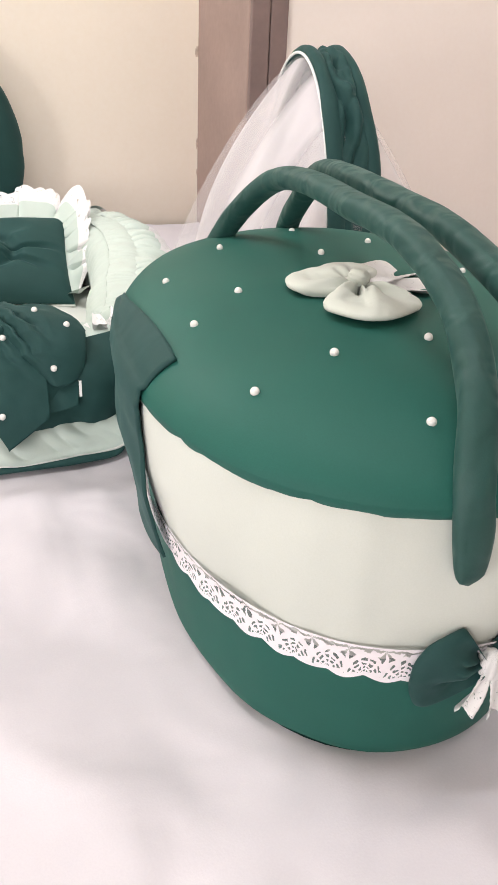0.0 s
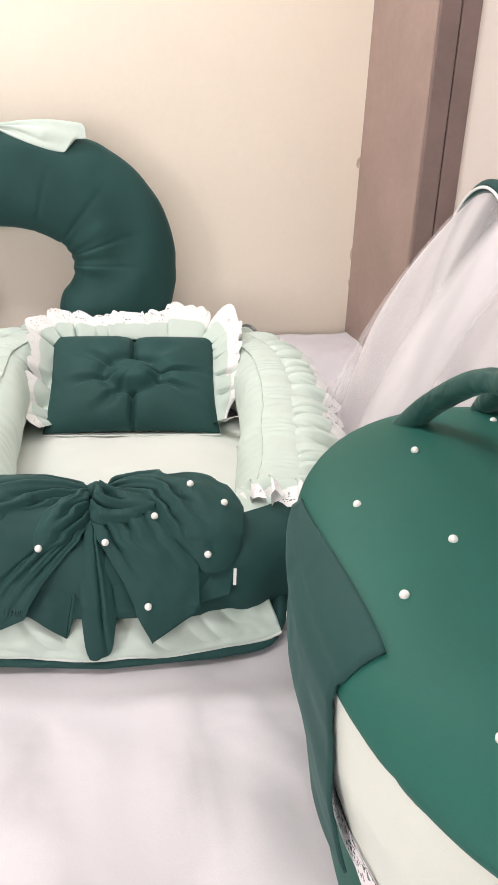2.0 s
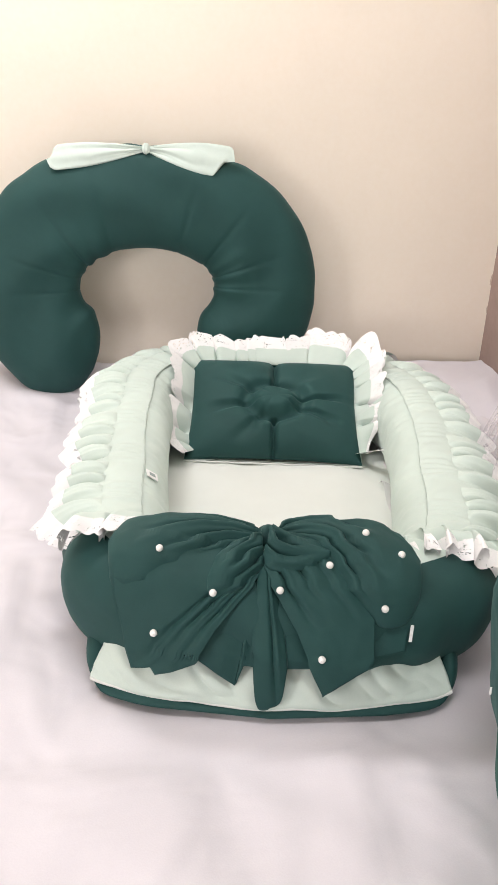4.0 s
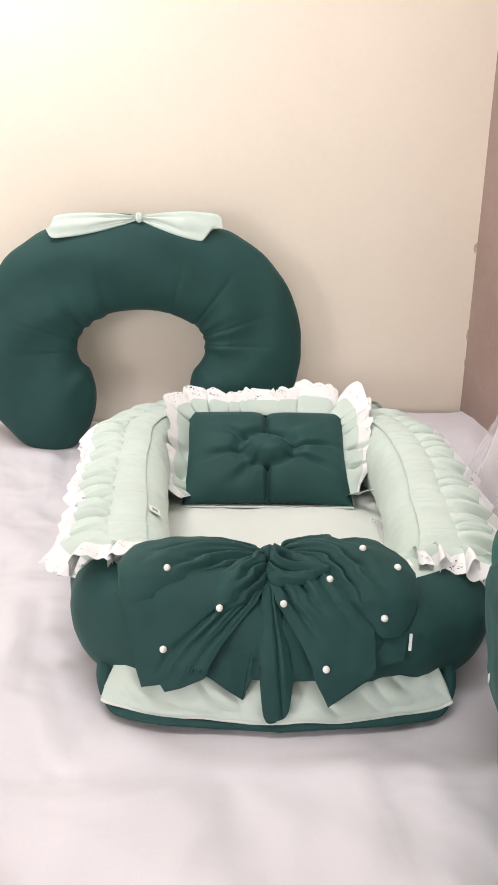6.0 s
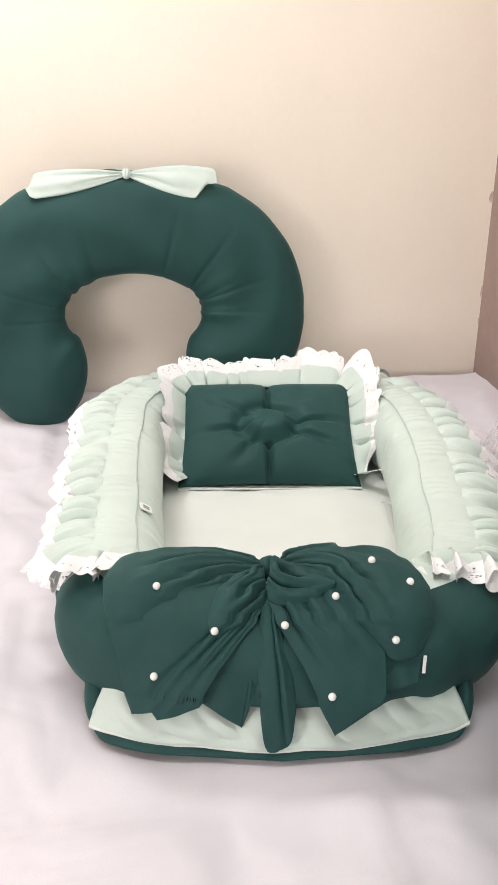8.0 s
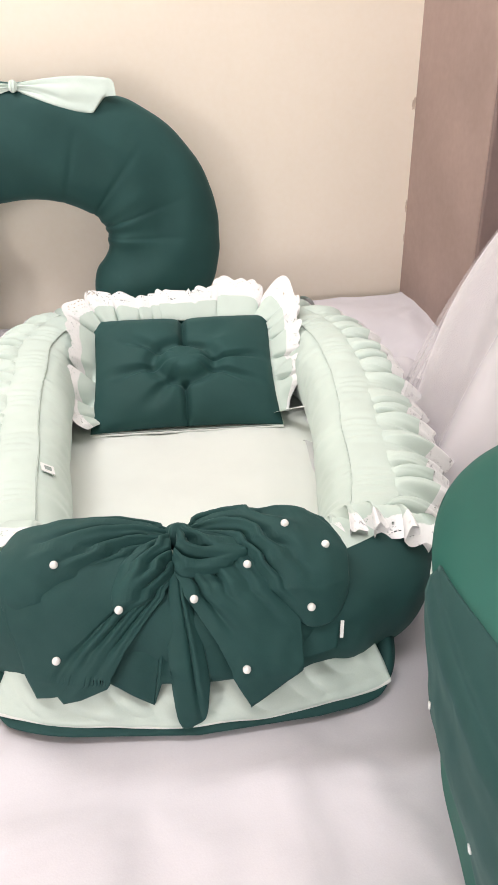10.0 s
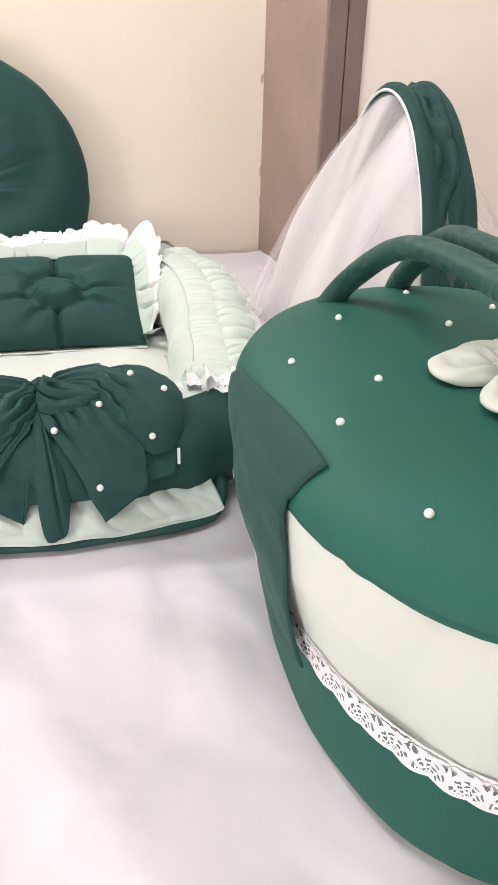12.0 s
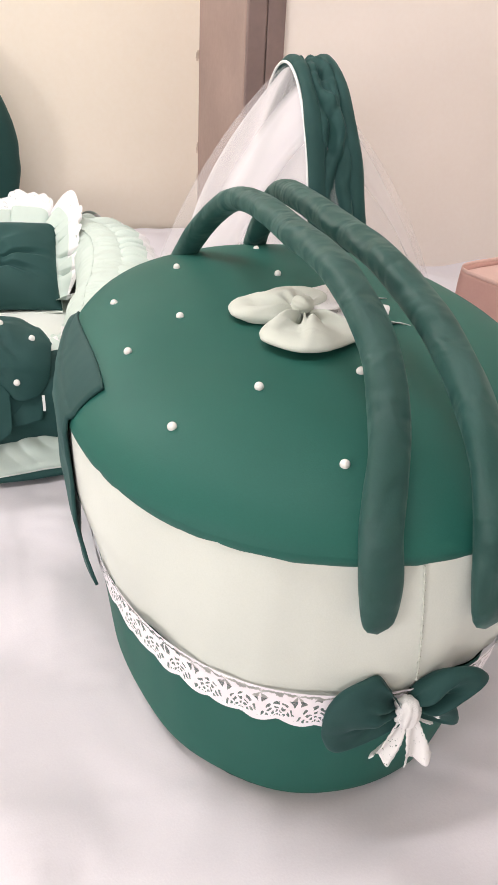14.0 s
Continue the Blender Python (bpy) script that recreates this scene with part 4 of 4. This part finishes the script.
    for x, y, z in ((-0.109, 0.063, 0.125), (-0.058, 0.028, 0.102), (0.002, 0.033, 0.104), (0.047, 0.067, 0.111), (0.096, 0.033, 0.089), (0.041, 0.003, 0.053), (-0.110, 0.016, 0.065), (0.081, 0.098, 0.128), (0.113, 0.075, 0.120)):
        start = Vector((x, y, z)) - way * 0.15
        hits = [hit for hit in (tree.ray_cast(start, way)[0] for tree in trees) if hit]
        spot = min(hits, key=lambda p: (p - start).length) if hits else Vector((x, y, z))
        pearl(bow, spot - way * 0.0025, 0.0035)


build_nest()


# ---- tufted pillow in the nest ----
def build_pillow():
    m = NEST @ pose(0.008, 0.505, 0.006, 30, 0, 0)
    pillow = thing("baby_pillow", m, "tufted dark green baby pillow with mint lace ruffle", "pillow")
    W, H = 0.134, 0.200

    def surf(u, v, front):
        x, y = lerp(-W, W, u), lerp(0.0, H, v)
        ex, ey = 1 - abs(2 * u - 1) ** 2.4, 1 - abs(2 * v - 1) ** 2.4
        puff = 0.040 * max(0.0, ex * ey) ** 0.55
        if front:
            dx, dy = x / 0.042, (y - H * 0.48) / 0.031
            r = math.hypot(dx, dy)
            ang = math.atan2(dy, dx)
            ring = math.exp(-((r - 1.04) / 0.30) ** 2)
            rays = max(0.0, math.sin(ang * 6 + 1.5 * math.sin(ang * 2) + 0.8 * math.sin(ang * 3))) ** 2 * math.exp(-((r - 1.7) / 0.9) ** 2)
            cross = math.exp(-(x / 0.0042) ** 2) * smooth_step(0.95, 1.1, r) + 0.4 * math.exp(-(x / 0.016) ** 2) * smooth_step(0.95, 1.2, r)
            puff -= 0.0125 * ring + 0.0090 * rays + 0.015 * cross * ey ** 0.2 * (0.55 + 0.45 * min(1, r / 2))
            puff += 0.005 * smooth_step(0.95, 0.5, r)
            puff += 0.0016 * wob(x, y, 0, 35, 6.0) * ex * ey
            pull = 0.045 * (1 - (2 * v - 1) ** 2) * abs(2 * u - 1) ** 3
            dip = 0.006 * (1 - (2 * u - 1) ** 2) * abs(2 * v - 1) ** 3 * math.copysign(1, v - 0.5)
            return Vector((x * (1 - pull), y - dip, puff))
        return Vector((x, y, -puff * 0.5))
    sheet("front_cover", lambda u, v: surf(u, v, True), 160, 130, GREEN, pillow, "tufted dark green satin front")
    sheet("back_cover", lambda u, v: surf(u, v, False), 40, 30, MINT, pillow, "pale mint back")

    def around(s):
        """Point and outward way round both sides and the top, s from 0 (bottom left) to 1 (bottom right)."""
        a = radians(lerp(222, -42, s))
        x, y = oval(a, W - 0.004, H / 2 - 0.004, 7.0)
        way = Vector((signed_pow(x / W, 5.0), signed_pow(y / (H / 2), 5.0), 0)).normalized()
        return Vector((x, y + H / 2, 0)), way

    # even steps along the outline
    steps = [around(k / 600)[0] for k in range(601)]
    dist = [0.0]
    for p, q in zip(steps, steps[1:]):
        dist.append(dist[-1] + (q - p).length)

    def frill(u, v):
        s = float(np.interp(u * dist[-1], dist, [k / 600 for k in range(601)]))
        p, way = around(s)
        side = Vector((-way.y, way.x, 0))
        turn = u * 17 + 0.7 * math.sin(u * 17) + 0.3 * math.sin(u * 43)
        wave = math.sin(2 * math.pi * turn) + 0.35 * math.sin(4 * math.pi * turn + 1)
        top = smooth_step(0.30, 0.42, u) * smooth_step(0.72, 0.60, u)
        tall = smooth_step(0.53, 0.60, u) * smooth_step(0.76, 0.68, u)
        reach = (0.028 + 0.026 * tall + 0.009 * smooth_step(0.24, 0.30, u) * smooth_step(0.40, 0.34, u) + 0.008 * smooth_step(0.72, 0.78, u) + 0.004 * math.sin(u * 29)) * v
        return p + way * (reach * (1 + 0.34 * wave * v) - 0.003) + Vector((0, 0, (0.011 + 0.010 * (1 - top)) * wave * v * (1 - 0.35 * tall) + 0.003 + (0.010 + 0.015 * smooth_step(0.66, 0.76, u) + 0.014 * smooth_step(0.32, 0.24, u)) * v)) + side * (0.012 * math.cos(2 * math.pi * turn) * v)

    ruffle = sheet("ruffle", lambda u, v: frill(u, v * 0.64), 520, 12, MINT, pillow, "gathered mint ruffle")
    sheet("lace_edge", lambda u, v: frill(u, lerp(0.62, 1.0 + 0.07 * abs(math.sin(u * 200)), v)), 700, 5, LACE_DENSE, ruffle, "white lace edging", size=(0.9, 0.013))

    def hem(u, v):
        a = 2 * math.pi * u
        return Vector((lerp(-W, W, v), -0.002 + 0.0016 * math.cos(a), -0.001 + 0.0016 * math.sin(a) + 0.001 * wob(v, 0, 0, 30)))
    sheet("piping", hem, 6, 40, MINT_PALE, pillow, closed=True)
    return pillow


build_pillow()


# ---- nursing pillow against the wall ----
def build_nursing_pillow():
    m = pose(-0.098, 1.575, 0.0, 90 - 7, 0, 0)
    cushion = thing("nursing_pillow", m, "padded dark green horseshoe nursing pillow leaning on the wall", "nursing pillow")

    def centre(t):
        a = radians(lerp(-149, 149, t))
        c = math.cos(a)
        k = 1 + 0.035 * math.sin(2 * a) ** 2 if c > 0 else 1.0
        return Vector((0.207 * k * math.sin(a) * (1 - 0.02 * smooth_step(0.8, 1.0, abs(2 * t - 1))), 0.192 + (0.152 * k if c > 0 else 0.165) * c, 0))

    def at(u, v):
        n = 0.001
        t = v
        p = centre(t)
        d = (centre(min(1, t + n)) - centre(max(0, t - n))).normalized()
        out = Vector((-d.y, d.x, 0))
        cap = min(1.0, min(t, 1 - t) / 0.07)
        scale = math.sqrt(max(0.0, 1 - (1 - cap) ** 2))
        a = 2 * math.pi * u
        c, s = math.cos(a), math.sin(a)
        w, h = lerp(0.083, 0.091, smooth_step(0.0, 0.35, abs(2 * t - 1))) * scale, 0.052 * scale
        ang = (2 * t - 1) * 137
        inner = max(0.0, -c)
        gathers = 0.004 * inner * math.sin(t * 60 + 4 * math.sin(t * 17)) * scale * (0.4 + 0.6 * abs(math.sin(t * 13))) + 0.0035 * math.sin(t * 31 + 5 * c) * max(0, s) * scale
        for place, strength in ((0.345, 1.0), (0.43, 0.6), (0.57, 0.6), (0.65, 1.0), (0.74, 0.8), (0.25, 0.8), (0.80, 0.6), (0.19, 0.6)):
            gathers -= 0.0036 * strength * math.exp(-((t - place - 0.006 * c) / 0.0045) ** 2) * smooth_step(0.75, -0.7, c) * scale
        seam = 0.004 * wob(t * 40, 0, 0, 1.0, 5.0) * max(0.0, c) ** 6
        hh = h * signed_pow(s, 0.8) * (1 - 0.10 * abs(c) ** 4) + gathers * s
        return p + out * (w * signed_pow(c, 0.92) + seam - gathers * 0.4) + Vector((0, 0, hh)) + d * (0.006 * (1 - cap) * (1 if t > 0.5 else -1))
    sheet("cushion", at, 64, 260, GREEN, cushion, "plump dark green cotton cushion with seamed edge", closed=True)

    bow = new("bow")
    bow.parent = cushion
    tagged(bow, "pale mint fabric bow")
    bow.matrix_basis = pose(0.0, 0.418, 0.030, -20, 0, 1)
    bow_loop("loop", bow, MINT, (-0.004, 0, 0), pose(0, 0, 0, 0, 0, 186), 0.152, 0.021, 0.0055, seed=0.3, ridges=1.8, pinch=0.2, end=0.90, skew=0.005)
    bow_loop("loop", bow, MINT, (0.004, 0, 0), pose(0, 0, 0, 0, 0, -9), 0.130, 0.027, 0.0055, seed=1.2, ridges=1.8, pinch=0.18, end=0.92, skew=0.013)
    knot("knot", bow, MINT, (0, 0, 0.005), pose(0, 0, 0), 0.006, 0.009, 0.006)
    return cushion


build_nursing_pillow()


# ---- pink cloth box beside the canopy ----
def build_pink_box():
    bag = thing("pink_box", pose(1.010, 1.07, GROUND, 0, 0, 12), "soft pink fabric storage box with pale trim", "storage box")

    def wall_at(u, v):
        x, y = oval(2 * math.pi * u, 0.13, 0.09, 5.0)
        k = 1 + 0.02 * math.sin(math.pi * v)
        return Vector((x * k, y * k, 0.094 * v + 0.002 * wob(x, y, v, 20)))
    sheet("side", wall_at, 80, 12, PINK, bag, closed=True, thick=0.005)

    def trim_at(u, v):
        x, y = oval(2 * math.pi * u, 0.131, 0.091, 5.0)
        a = 2 * math.pi * v
        return Vector((x + 0.003 * math.cos(a), y + 0.003 * math.cos(a), 0.095 + 0.004 * math.sin(a)))
    sheet("trim", trim_at, 80, 8, PINK_PALE, bag, "pale pink rolled trim", closed=True)

    def lid_at(u, v):
        x, y = oval(2 * math.pi * u, 0.127 * (1 - v), 0.087 * (1 - v), 5.0)
        return Vector((x, y, 0.086 + 0.006 * v))
    sheet("top", lid_at, 60, 8, PINK_PALE, bag, "pale pink top", closed=True)


build_pink_box()
